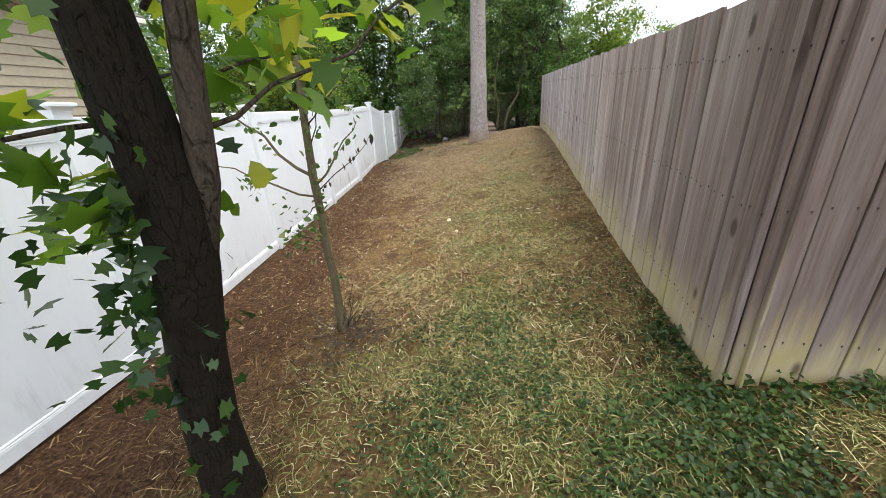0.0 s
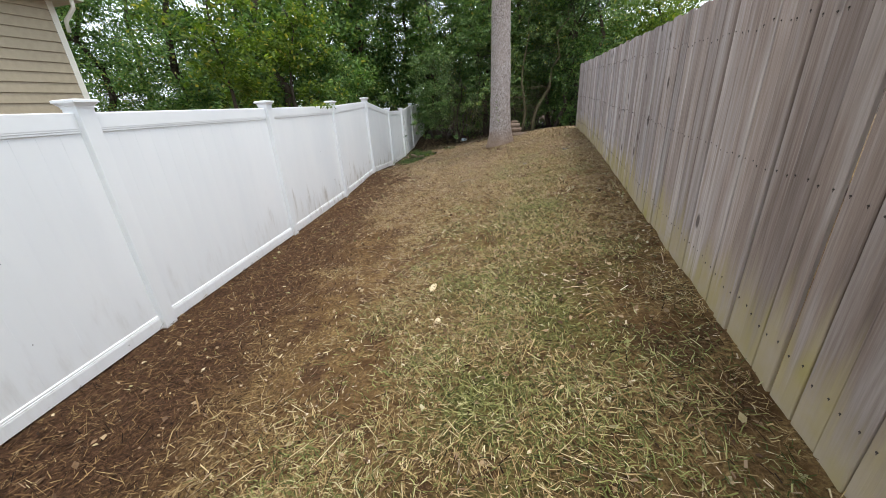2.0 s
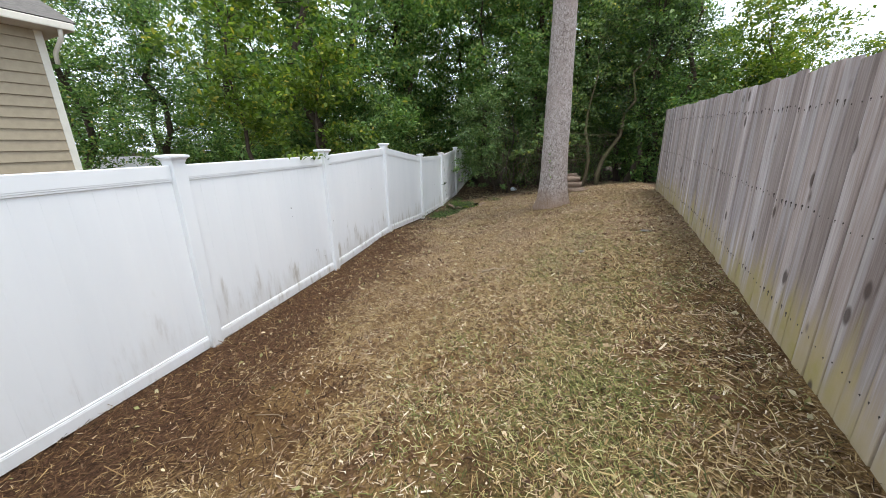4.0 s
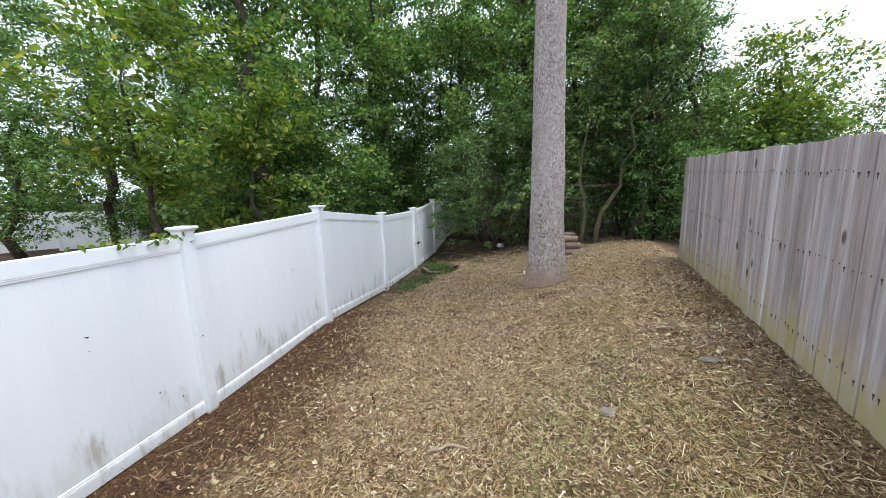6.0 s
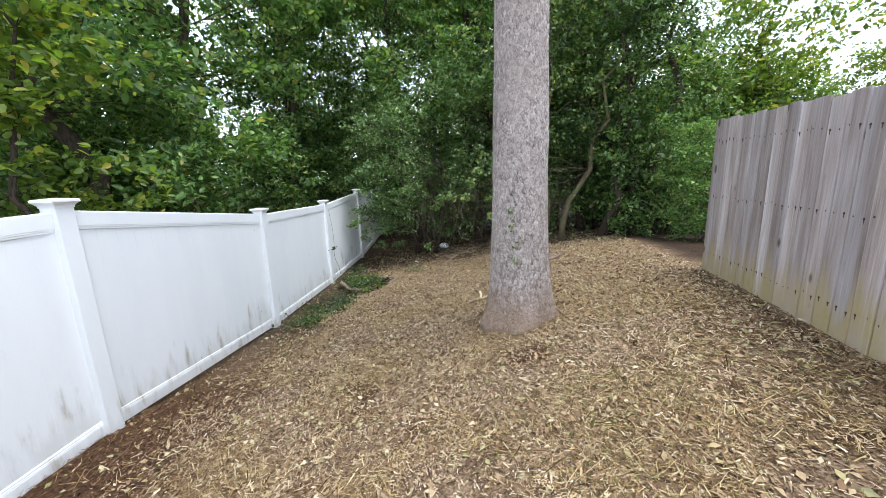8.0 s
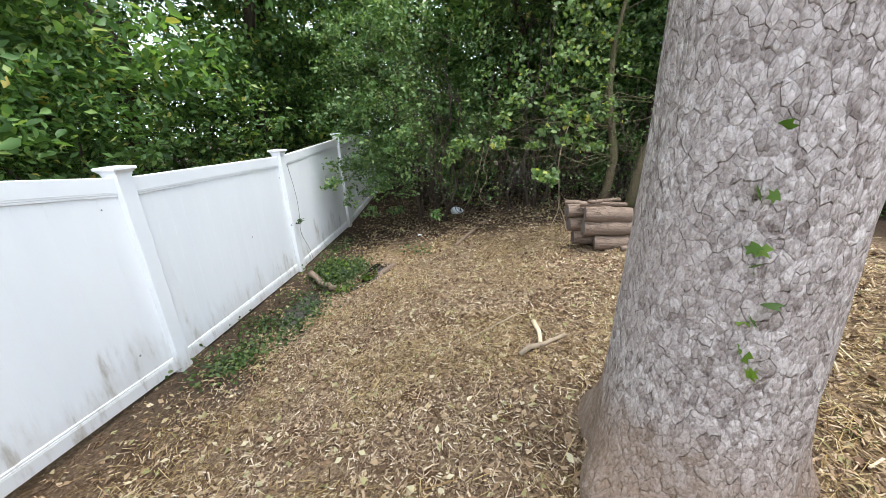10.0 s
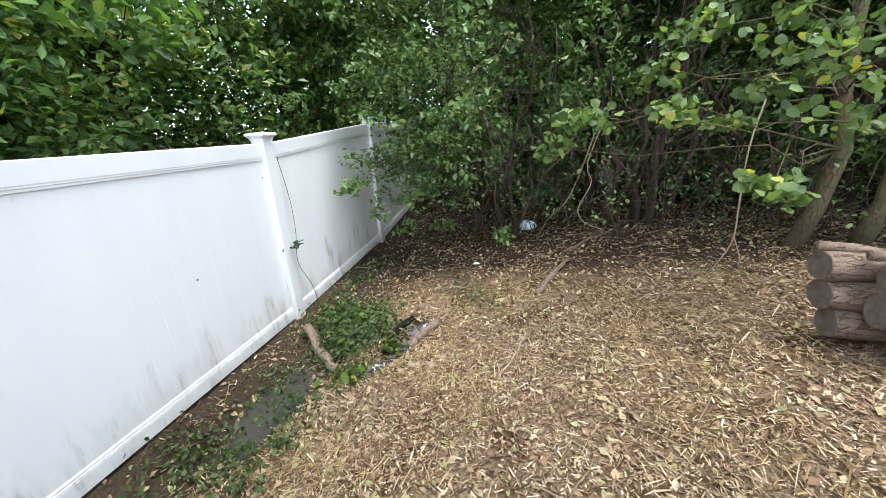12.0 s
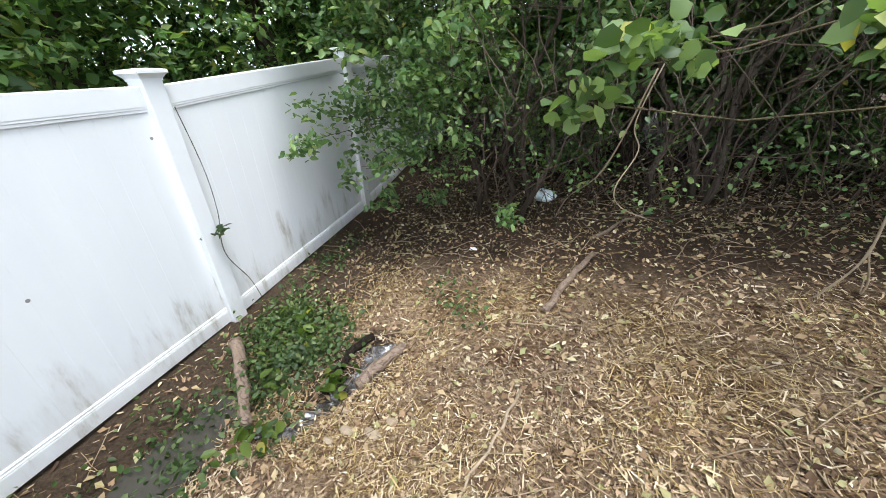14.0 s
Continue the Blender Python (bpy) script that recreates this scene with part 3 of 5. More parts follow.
gx, gy = axis(-5.0, 3.2, 0.065, 600), axis(-3.0, 20.0, 0.065, 600)
gverts = np.array([(x, y, soil(x, y)) for y in gy for x in gx])
ii = np.arange(len(gx) - 1)[None, :] + np.arange(len(gy) - 1)[:, None] * len(gx)
gquads = np.stack([ii, ii + 1, ii + 1 + len(gx), ii + len(gx)], -1).reshape(-1, 4)
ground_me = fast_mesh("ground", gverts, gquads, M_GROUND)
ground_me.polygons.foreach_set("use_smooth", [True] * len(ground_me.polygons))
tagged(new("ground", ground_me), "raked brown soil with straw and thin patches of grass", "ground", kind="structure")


# ---- white vinyl privacy fence ----
POSTS = [(-1.16, -4.15, 1.60), (-1.36, -1.77, 1.74), (-1.66, 0.60, 1.88), (-2.05, 2.95, 1.965), (-2.37, 5.31, 2.055), (-2.76, 7.64, 2.155), (-3.12, 9.87, 2.33),
         (-3.60, 12.41, 2.148), (-4.04, 14.77, 2.215), (-4.44, 17.05, 2.47), (-4.85, 19.4, 2.6), (-5.25, 21.75, 2.65)]
POSTS = [(x + 0.015, y + 0.04, top - fall(x, y)) for x, y, top in POSTS]


def post_mesh(height):
    return box_mesh("post", (-0.063, -0.063, -0.15), (0.063, 0.063, height - 0.055), M_VINYL, 0.006)


def cap_mesh():
    """A vinyl post cap: a cove that flares to a square plate with a low hipped top."""
    rings = [(0.066, -0.07), (0.068, -0.055), (0.078, -0.042), (0.09, -0.03), (0.093, -0.028), (0.093, -0.012), (0.086, -0.008), (0.02, 0.0)]
    verts, faces = [], []
    for r, z in rings:
        verts += [(-r, -r, z), (r, -r, z), (r, r, z), (-r, r, z)]
    for i in range(len(rings) - 1):
        for k in range(4):
            a, b2 = i * 4 + k, i * 4 + (k + 1) % 4
            faces.append((a, b2, b2 + 4, a + 4))
    n = len(verts)
    faces += [(3, 2, 1, 0), (n - 4, n - 3, n - 2, n - 1)]
    return mesh_of("cap", verts, faces, M_VINYL_CLEAN)


def rail_mesh(name, length, rise, height, depth, lip, lip_at_bottom):
    """A hollow-looking vinyl rail along +y, sheared to the slope, with a moulded lip where the pickets enter."""
    h, d = height, depth / 2
    prof = [(-d, 0), (d, 0), (d, h), (-d, h)]
    if lip_at_bottom:
        prof = [(-d * 0.55, -0.012), (d * 0.55, -0.012), (d * 0.8, -0.006), (d * 0.8, 0.006), (d * 0.93, 0.010), (d * 0.93, 0.018), (d, 0.024), (d, h - 0.006), (d - 0.006, h),
                (-d + 0.006, h), (-d, h - 0.006), (-d, 0.024), (-d * 0.93, 0.018), (-d * 0.93, 0.010), (-d * 0.8, 0.006), (-d * 0.8, -0.006)]
    else:
        prof = [(-d, 0), (d, 0), (d, h - 0.024), (d * 0.93, h - 0.018), (d * 0.93, h - 0.010), (d * 0.8, h - 0.006), (d * 0.8, h + 0.006), (d * 0.55, h + 0.012),
                (-d * 0.55, h + 0.012), (-d * 0.8, h + 0.006), (-d * 0.8, h - 0.006), (-d * 0.93, h - 0.010), (-d * 0.93, h - 0.018), (-d, h - 0.024)]
    n = len(prof)
    verts = [(x, 0, z) for x, z in prof] + [(x, length, z + rise) for x, z in prof]
    faces = [(k, (k + 1) % n, n + (k + 1) % n, n + k) for k in range(n)] + [tuple(range(n))[::-1], tuple(range(n, 2 * n))]
    return mesh_of(name, verts, faces, M_VINYL_CLEAN if lip_at_bottom else M_VINYL)


def picket_mesh(width):
    """One tongue-and-groove picket with small V edges."""
    w, t, c = width / 2, 0.011, 0.0009
    prof = [(-t + c, -w), (t - c, -w), (t, -w + c), (t, w - c), (t - c, w), (-t + c, w), (-t, w - c), (-t, -w + c)]
    n = len(prof)
    verts = [(x, y, 0) for x, y in prof] + [(x, y, 1.0) for x, y in prof]
    faces = [(k, (k + 1) % n, n + (k + 1) % n, n + k) for k in range(n)] + [tuple(range(n))[::-1], tuple(range(n, 2 * n))]
    return mesh_of("picket", verts, faces, M_VINYL)


def vinyl_fence():
    fence = base_empty("vinyl_fence", (0, 0, 0), "white vinyl privacy fence with square posts, mildew along its foot", "fence")
    cap = cap_mesh()
    picket = picket_mesh(0.152)
    for x, y, top in POSTS:
        foot = land(x + 0.06, y)
        turn = math.atan(0.166)
        p = part("post", post_mesh(top - foot), fence, "", (x, y, foot))
        p.rotation_euler.z = turn
        part("cap", cap, p, "flared square post cap", (0, 0, top - foot))
    for (x0, y0, t0), (x1, y1, t1) in zip(POSTS[:-1], POSTS[1:]):
        d = Vector((x1 - x0, y1 - y0, 0))
        run = d.length
        turn = math.atan2(-(x1 - x0), y1 - y0)
        u = d / run
        a = Vector((x0, y0, 0)) + u * 0.062
        clear = run - 0.124
        rise_top = t1 - t0
        f0, f1 = land(x0 + 0.06, y0), land(x1 + 0.06, y1)
        rail_h = 0.135
        ob = part("top_rail", rail_mesh("top_rail", clear, rise_top * clear / run, rail_h, 0.05, 0.02, True), fence, "", (a.x, a.y, t0 - 0.095 - rail_h))
        ob.rotation_euler.z = turn
        ob = part("bottom_rail", rail_mesh("bottom_rail", clear, (f1 - f0) * clear / run, 0.115, 0.05, 0.02, False), fence, "mud-stained bottom rail", (a.x, a.y, f0 + 0.015))
        ob.rotation_euler.z = turn
        n = 15
        for k in range(n):
            s = clear * (k + 0.5) / n
            w = clear / n / 0.152
            lo = f0 + (f1 - f0) * s / run + 0.06
            hi = t0 + rise_top * s / run - 0.095 - 0.07
            c = a + u * s
            ob = part("picket", picket, fence, "", (c.x, c.y, lo))
            ob.rotation_euler.z = turn
            ob.scale = (1, w, hi - lo)
    return fence


vinyl_fence()


# ---- weathered wooden fence ----
def wood_top(y):
    return 2.079 + 0.0339 * y


def board_mesh(width, height, rng):
    """A split-sawn board with softened arrises, a slight bow and an uneven top."""
    w, t = width / 2, 0.009
    c = 0.003
    prof = [(-t, -w + c), (-t + c, -w), (t, -w), (t, w), (-t + c, w), (-t, w - c)]
    n = len(prof)
    verts, faces = [], []
    bow = rng.uniform(-0.002, 0.002)
    lean = rng.uniform(-0.003, 0.003)
    levels = 6
    for i in range(levels + 1):
        f = i / levels
        for x, y in prof:
            z = f * height
            if i == levels:
                z += y * rng.uniform(-0.03, 0.03)
            verts.append((x + bow * math.sin(math.pi * f), y + lean * f, z))
    for i in range(levels):
        for k in range(n):
            a, b2 = i * n + k, i * n + (k + 1) % n
            faces.append((a, b2, b2 + n, a + n))
    faces += [tuple(range(n))[::-1], tuple(range(levels * n, levels * n + n))]
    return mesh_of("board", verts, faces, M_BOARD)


def nail_mesh(r, run):
    """A rusty nail head with the stain that runs down from it."""
    verts, faces = tube([(0, 0, 0), (-0.003, 0, 0)], [r, r * 0.8], 7)
    v2, f2 = [(-0.0008, r * 0.7, 0), (-0.0008, -r * 0.7, 0), (-0.0008, -r * 0.3, -run), (-0.0008, r * 0.4, -run * 0.7)], [(0, 1, 2, 3)]
    return mesh_of("nail", *join([(verts, faces), (v2, f2)]), M_NAIL)


def wooden_fence():
    rng = random.Random(5)
    fence = base_empty("wooden_fence", (0, 0, 0), "grey weathered wooden board fence, algae along its foot", "fence")
    small, stained = nail_mesh(0.0045, 0.012), nail_mesh(0.009, 0.035)
    # strip added behind every seam only to stop light coming through the gaps
    batten = box_mesh("batten", (-0.006, -0.05, 0), (0.006, 0.05, 1.0), M_BOARD, 0.001)
    y, k = 0.3, 0
    while y < 12.75:
        w = rng.choice((0.128, 0.138, 0.14, 0.142, 0.15))
        yc = y + w / 2
        x = wood_x(yc) + rng.uniform(-0.007, 0.006)
        foot = land(x, yc) - 0.02 + rng.uniform(-0.015, 0.01)
        top = wood_top(yc) + rng.uniform(-0.012, 0.012)
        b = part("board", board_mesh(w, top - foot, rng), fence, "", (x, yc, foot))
        part("batten", batten, fence, "", (wood_x(y) + 0.062, y, foot + 0.03)).scale = (1, 1, top - foot - 0.06)
        b.rotation_euler = (rng.uniform(-0.0025, 0.0025), 0, rng.uniform(-0.006, 0.006))
        for f in (0.14, 0.52, 0.87):
            for s in (-0.28, 0.3):
                part("nail", stained if yc > 6 and rng.random() < 0.45 else small, b, "", (-0.0092, s * w, (top - foot) * f + rng.uniform(-0.012, 0.012)))
        y += w + rng.choice((0.002, 0.004, 0.006, 0.009, 0.013))
        k += 1
    # return section that runs off square from the near corner
    x = wood_x(0.3) + 0.012
    k = 0
    while x < 4.6:
        w = rng.choice((0.13, 0.14, 0.145, 0.15))
        xc = x + w / 2
        yb = 0.285 + rng.uniform(-0.003, 0.003)
        foot = land(min(xc, 2.6), 0.25) + 0.01
        b = part("board", board_mesh(w, wood_top(0.3) - foot + rng.uniform(-0.012, 0.012), rng), fence, "", (xc, yb, foot))
        seam = part("batten", batten, fence, "", (x, yb + 0.06, foot + 0.03))
        seam.rotation_euler = (0, 0, math.pi / 2)
        seam.scale = (1, 1, wood_top(0.3) - foot - 0.06)
        b.rotation_euler = (0, 0, math.pi / 2 + rng.uniform(-0.01, 0.01))
        for f in (0.14, 0.52, 0.87):
            for s in (-0.28, 0.3):
                part("nail", small, b, "", (-0.0092, s * w, (wood_top(0.3) - foot) * f))
        x += w + 0.004
        k += 1
    # unseen post added behind the corner to close a bright slit
    foot = land(2.4, 0.36) - 0.1
    part("corner_post", box_mesh("corner_post", (-0.03, -0.03, 0), (0.06, 0.06, wood_top(0.3) - 0.03 - foot), M_BOARD), fence, "", (wood_x(0.3) + 0.055, 0.34, foot))
    # posts and rails on the far face
    for yp in (2.85, 5.25, 7.65, 10.05, 12.66):
        foot = land(2.4, yp) - 0.1
        part("post", box_mesh("post", (-0.045, -0.045, 0), (0.045, 0.045, wood_top(yp) - 0.06 - foot), M_BOARD), fence, "", (wood_x(yp) + 0.115, yp, foot))
    for f in (0.13, 0.5, 0.87):
        a = (wood_x(0.4) + 0.05, 0.42, land(2.4, 0.4) + 1.7 * f)
        z1 = land(2.4, 12.6) + 1.72 * f
        v, q = tube([a, (wood_x(6.5) + 0.05, 6.5, land(2.4, 6.5) + 1.71 * f), (wood_x(12.7) + 0.05, 12.7, z1)], [0.03, 0.03, 0.03], 4)
        part("rail", mesh_of("rail", v, q, M_BOARD), fence)
    return fence


wooden_fence()


# ---- big tree in the yard ----
def yard_tree():
    rng = random.Random(8)
    x0, y0 = 0.14, 11.72
    z0 = land(x0, y0)
    tree = base_empty("yard_tree", (x0, y0, z0), "tall straight hardwood with grey plated bark standing in mulch", "tree")
    verts, faces = [], []
    sides, levels = 40, 60
    for i in range(levels + 1):
        h = -0.15 + 13.0 * (i / levels) ** 1.8
        flare = 0.085 * math.exp(-max(0, h) / 0.24) + 0.03 * math.exp(-max(0, h) / 0.9)
        r = 0.283 - 0.013 * h + flare
        cx = 0.012 * h * 0.3
        for k in range(sides):
            a = 2 * math.pi * k / sides
            root = 0.045 * math.exp(-max(0, h) / 0.16) * (math.cos(5 * a + 0.6) + 0.5 * math.cos(3 * a))
            lump = 0.012 * noise.noise((math.cos(a) * 2.5, math.sin(a) * 2.5, h * 1.3)) + 0.009 * noise.noise((math.cos(a) * 8, math.sin(a) * 8, h * 5))
            q = r + root + lump
            verts.append((cx + q * math.cos(a), q * math.sin(a), h))
    for i in range(levels):
        for k in range(sides):
            a, b2 = i * sides + k, i * sides + (k + 1) % sides
            faces.append((a, b2, b2 + sides, a + sides))
    faces.append(tuple(range(levels * sides, (levels + 1) * sides)))
    part("trunk", mesh_of("trunk", verts, faces, M_BARK, True), tree)
    tips = []
    for _ in range(14):
        h = rng.uniform(5.5, 12)
        a = rng.uniform(0, 2 * math.pi)
        l = rng.uniform(1.5, 3.2)
        e = Vector((math.cos(a) * l, math.sin(a) * l, h + rng.uniform(0.4, 1.6)))
        p = bent((0, 0, h), e, rng)
        part("branch", mesh_of("branch", *tube(p, [0.07 - 0.009 * i for i in range(len(p))], 6), M_BARK, True), tree)
        tips += p[3:]
    g = np.random.default_rng(8)
    pts = np.concatenate([cloud(g, t, (0.7, 0.7, 0.45), 130, 0.3) for t in tips])
    part("crown", fast_mesh("crown", *leaf_arrays(pts, 0.12, g), M_LEAF_WOODS), tree)
    # young ivy climbing the side towards the white fence
    iv = []
    for h in [*np.arange(0.66, 1.3, 0.07), *np.arange(1.62, 2.1, 0.07)]:
        if g.random() < 0.75:
            a = math.radians(261) + 0.1 * math.sin(h * 4) + g.normal(0, 0.05)
            r = 0.285 + 0.125 * math.exp(-h / 0.22) + 0.03 * math.exp(-h / 0.9) - 0.011 * h
            iv.append((r * math.cos(a) + 0.003 * h, r * math.sin(a), h))
    iv = np.repeat(np.array(iv), 2, 0) + g.normal(0, 0.012, (len(iv) * 2, 3))
    part("climbing_ivy", fast_mesh("climbing_ivy", *leaf_arrays(iv, 0.036, g, 0.15, 0.6, 0.8, lobed=True), M_LEAF_MAPLE), tree, "small green ivy shoots")


yard_tree()


# ---- ivy-clad tree and sapling by the start of the path ----
def near_tree():
    LEAN = 0.13
    rng, g = random.Random(3), np.random.default_rng(3)
    x0, y0 = -0.06, -0.36
    z0 = land(x0, y0)
    tree = base_empty("ivy_clad_tree", (x0, y0, z0), "dark-barked young maple wrapped in ivy, forking low", "tree")
    pieces = []
    trunk = [(0.02, 0.0, -0.1), (0.015, 0, 0.0), (0.01, 0, 0.15), (-0.02, 0.0, 0.5), (-0.005, 0, 0.9), (0.045, 0.0, 1.3), (0.045, 0.0, 1.55), (0.0, -0.02, 1.85), (-0.06, -0.05, 2.3), (-0.15, -0.05, 3.2), (-0.3, 0, 4.6)]
    pieces.append(tube(leaned(trunk, LEAN), [0.18, 0.155, 0.122, 0.106, 0.1, 0.104, 0.108, 0.1, 0.085, 0.065, 0.04], 16, 0.1, rng))
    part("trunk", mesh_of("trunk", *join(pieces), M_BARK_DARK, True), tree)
    part("stem", mesh_of("stem", *tube(leaned([(0.08, 0.03, 1.3), (0.14, 0.05, 1.6), (0.15, 0.06, 2.0), (0.17, 0.1, 2.8), (0.2, 0.2, 4.2)], LEAN), [0.055, 0.046, 0.043, 0.036, 0.02], 12, 0.06, rng), M_BARK_WOODS, True), tree)
    limb_ends = [((0.1, 0.05, 1.75), (0.85, 0.95, 2.4)), ((0.85, 0.95, 2.4), (1.3, 1.6, 2.7)), ((-0.1, 0, 1.8), (-0.5, -0.55, 1.75)), ((-0.2, 0, 2.2), (-0.6, 0.6, 2.4)),
                 ((0.03, 0.06, 2.1), (0.5, 0.2, 2.7)), ((-0.1, 0.0, 1.9), (0.15, 0.7, 2.05)), ((-0.05, 0, 1.6), (-0.45, 0.1, 1.45))]
    pts = []
    for i, (a, b) in enumerate(limb_ends):
        p = leaned(bent(a, b, rng, 0.04), LEAN)
        part("branch", mesh_of("branch", *tube(p, [0.01 - 0.001 * k for k in range(len(p))], 6), M_BARK_WOODS, True), tree)
        for t in range(38):
            f = rng.uniform(0.2, 1.05)
            c = Vector(a).lerp(Vector(b), f)
            pts.append((c.x + rng.gauss(0, 0.13), c.y + rng.gauss(0, 0.13), c.z + rng.gauss(0.0, 0.1)))
    for _ in range(110):
        pts.append((rng.gauss(0.0, 0.6), rng.gauss(0.15, 0.6), rng.uniform(2.3, 4.2)))
    pts = [p for p in pts if not (p[0] > 0.75 and p[2] < 2.1)]
    # outer crown overhead, out of view, added to shade the ground below
    for _ in range(26):
        h = rng.uniform(3.0, 4.4)
        tip = (rng.uniform(-1.3, 2.6), rng.uniform(-2.6, 0.6), h + rng.uniform(0.1, 0.8))
        p = leaned(bent((-0.2, 0, h - 0.6), tip, rng, 0.06), LEAN)
        part("branch", mesh_of("branch", *tube(p, [0.02 - 0.0025 * k for k in range(len(p))], 5), M_BARK_WOODS, True), tree)
        for _ in range(60):
            pts.append((tip[0] + rng.gauss(0, 0.3), tip[1] + rng.gauss(0, 0.3), max(2.75, tip[2] + rng.gauss(0, 0.2))))
    part("crown", fast_mesh("crown", *leaf_arrays(np.array(leaned(pts, LEAN)), 0.125, g, 0.45, 0.35, 0.85, lobed=True), M_LEAF_MAPLE), tree, "lobed green leaves, a few yellow")
    # ivy hugging the trunk in uneven tufts, thickest on the side of the white fence
    ivy = []
    for _ in range(190):
        h = abs(rng.gauss(1.25, 0.5))
        a = math.radians(rng.gauss(205, 55))
        r = 0.11 + abs(rng.gauss(0, 0.05)) * (1.5 if h > 0.7 else 0.4)
        ivy.append((r * math.cos(a) + 0.04, r * math.sin(a), min(h, 2.3)))
    for _ in range(60):
        ivy.append((rng.gauss(-0.22, 0.13), rng.gauss(-0.12, 0.1), rng.gauss(1.35, 0.33)))
    part("ivy", fast_mesh("ivy", *leaf_arrays(np.array(leaned(ivy, LEAN)), 0.062, g, 0.25, 0.55, 0.85, lobed=True), M_LEAF_IVY), tree, "trailing ivy leaves")
    broad = np.array([(0.146, 0.16, 1.47), (0.1, 0.17, 1.5), (-0.02, 0.17, 1.42), (0.02, 0.16, 1.57), (0.27, 0.16, 1.6), (-0.3, -0.2, 1.4), (0.0, 0.18, 1.36)])
    part("yellow_leaves", fast_mesh("yellow_leaves", *leaf_arrays(np.array(leaned(broad, LEAN)), 0.085, g, 0.1, 0.9, 0.95, oval=True), M_LEAF_MAPLE), tree, "broad yellowing leaves")


def sapling():
    LEAN = 0.05
    rng, g = random.Random(11), np.random.default_rng(11)
    x0, y0 = -0.12, 1.07
    z0 = land(x0, y0)
    tree = base_empty("sapling", (x0, y0, z0), "slim mossy sapling with side shoots and withered leaves", "tree")
    stem = [(0.01, 0, -0.05), (0, 0, 0.0), (-0.015, 0.0, 0.3), (-0.035, 0.01, 0.57), (-0.055, 0.0, 0.8), (-0.07, 0.01, 1.1), (-0.085, 0.0, 1.35), (-0.09, 0.0, 1.78), (-0.085, 0, 2.1), (-0.07, 0.0, 3.0)]
    part("stem", mesh_of("stem", *tube(leaned(stem, LEAN), [0.05, 0.042, 0.035, 0.034, 0.031, 0.031, 0.03, 0.026, 0.02, 0.01], 12, 0.12, rng), M_BARK_SAP, True), tree)
    shoots = [((-0.08, 0, 1.35), (-0.75, -0.06, 1.98)), ((-0.075, 0.0, 1.2), (-0.95, -0.1, 1.55)), ((-0.08, 0, 1.28), (0.27, 0.05, 1.72)), ((-0.08, 0, 1.22), (0.29, 0.25, 1.62)),
              ((-0.075, 0, 1.15), (-0.22, 0.0, 1.0)), ((-0.06, 0, 0.85), (-0.3, -0.05, 0.93)), ((-0.085, 0, 1.7), (0.3, 0.1, 2.15)), ((-0.085, 0, 1.5), (0.05, 0.1, 2.0)), ((-0.5, -0.03, 1.42), (-0.6, 0.0, 1.25)),
              ((0.03, 0.02, 0.05), (0.1, 0.05, 0.5)), ((0.04, 0.03, 0.05), (0.2, -0.02, 0.32)), ((0.05, 0.0, 0.05), (0.13, 0.0, 0.36)), ((0.06, -0.02, 0.05), (0.25, 0.05, 0.26)), ((0.02, -0.02, 0.05), (0.06, -0.04, 0.3))]
    for k, (a, b) in enumerate(shoots):
        p = leaned(bent(a, b, rng, 0.05), LEAN)
        r = (0.015, 0.009, 0.01)[k] if k < 3 else 0.006
        part("shoot", mesh_of("shoot", *tube(p, [r * (1 - 0.12 * i) for i in range(len(p))], 6), M_BARK_SAP if k < 3 else M_BARK_WOODS, True), tree)
    a, b = Vector((-0.08, 0, 1.22)), Vector((0.29, 0.25, 1.62))
    dead = np.array([tuple(a.lerp(b, f) + Vector((rng.gauss(0, 0.012), rng.gauss(0, 0.012), -0.03))) for f in (0.1, 0.13, 0.2, 0.22, 0.52, 0.6, 0.63, 0.66, 0.77, 0.8, 0.94, 0.96, 1.0, 1.02)])
    part("withered_leaves", fast_mesh("withered_leaves", *leaf_arrays(np.array(leaned(dead, LEAN)), 0.055, g, 0.05, 1.2, 0.6), M_LEAF_DEAD), tree, "curled black-brown leaves")
    green = [(rng.gauss(-0.24, 0.09), rng.gauss(-0.04, 0.07), rng.gauss(0.93, 0.11)) for _ in range(75)] + [(rng.gauss(-0.08, 0.3), rng.gauss(0, 0.22), rng.uniform(1.85, 2.9)) for _ in range(150)]
    green += [(rng.gauss(-0.6, 0.04), rng.gauss(0, 0.04), rng.gauss(1.27, 0.05)) for _ in range(16)] + [(rng.gauss(0.02, 0.04), rng.gauss(0.02, 0.03), rng.gauss(0.52, 0.05)) for _ in range(8)]
    green += [(rng.gauss(-0.08, 0.035), rng.gauss(0, 0.035), rng.uniform(0.9, 1.8)) for _ in range(45)]
    for k, n in ((0, 30), (1, 5), (2, 14), (6, 22), (7, 10)):
        a, b = shoots[k]
        for _ in range(n):
            c = Vector(a).lerp(Vector(b), rng.uniform(0.3, 1.05))
            green.append((c.x + rng.gauss(0, 0.04), c.y + rng.gauss(0, 0.04), c.z + rng.gauss(0.0, 0.04)))
    part("leaves", fast_mesh("leaves", *leaf_arrays(np.array(leaned(green, LEAN)), 0.052, g, 0.4, 0.4, 0.62, oval=True), M_LEAF_SAP), tree)


near_tree()
sapling()


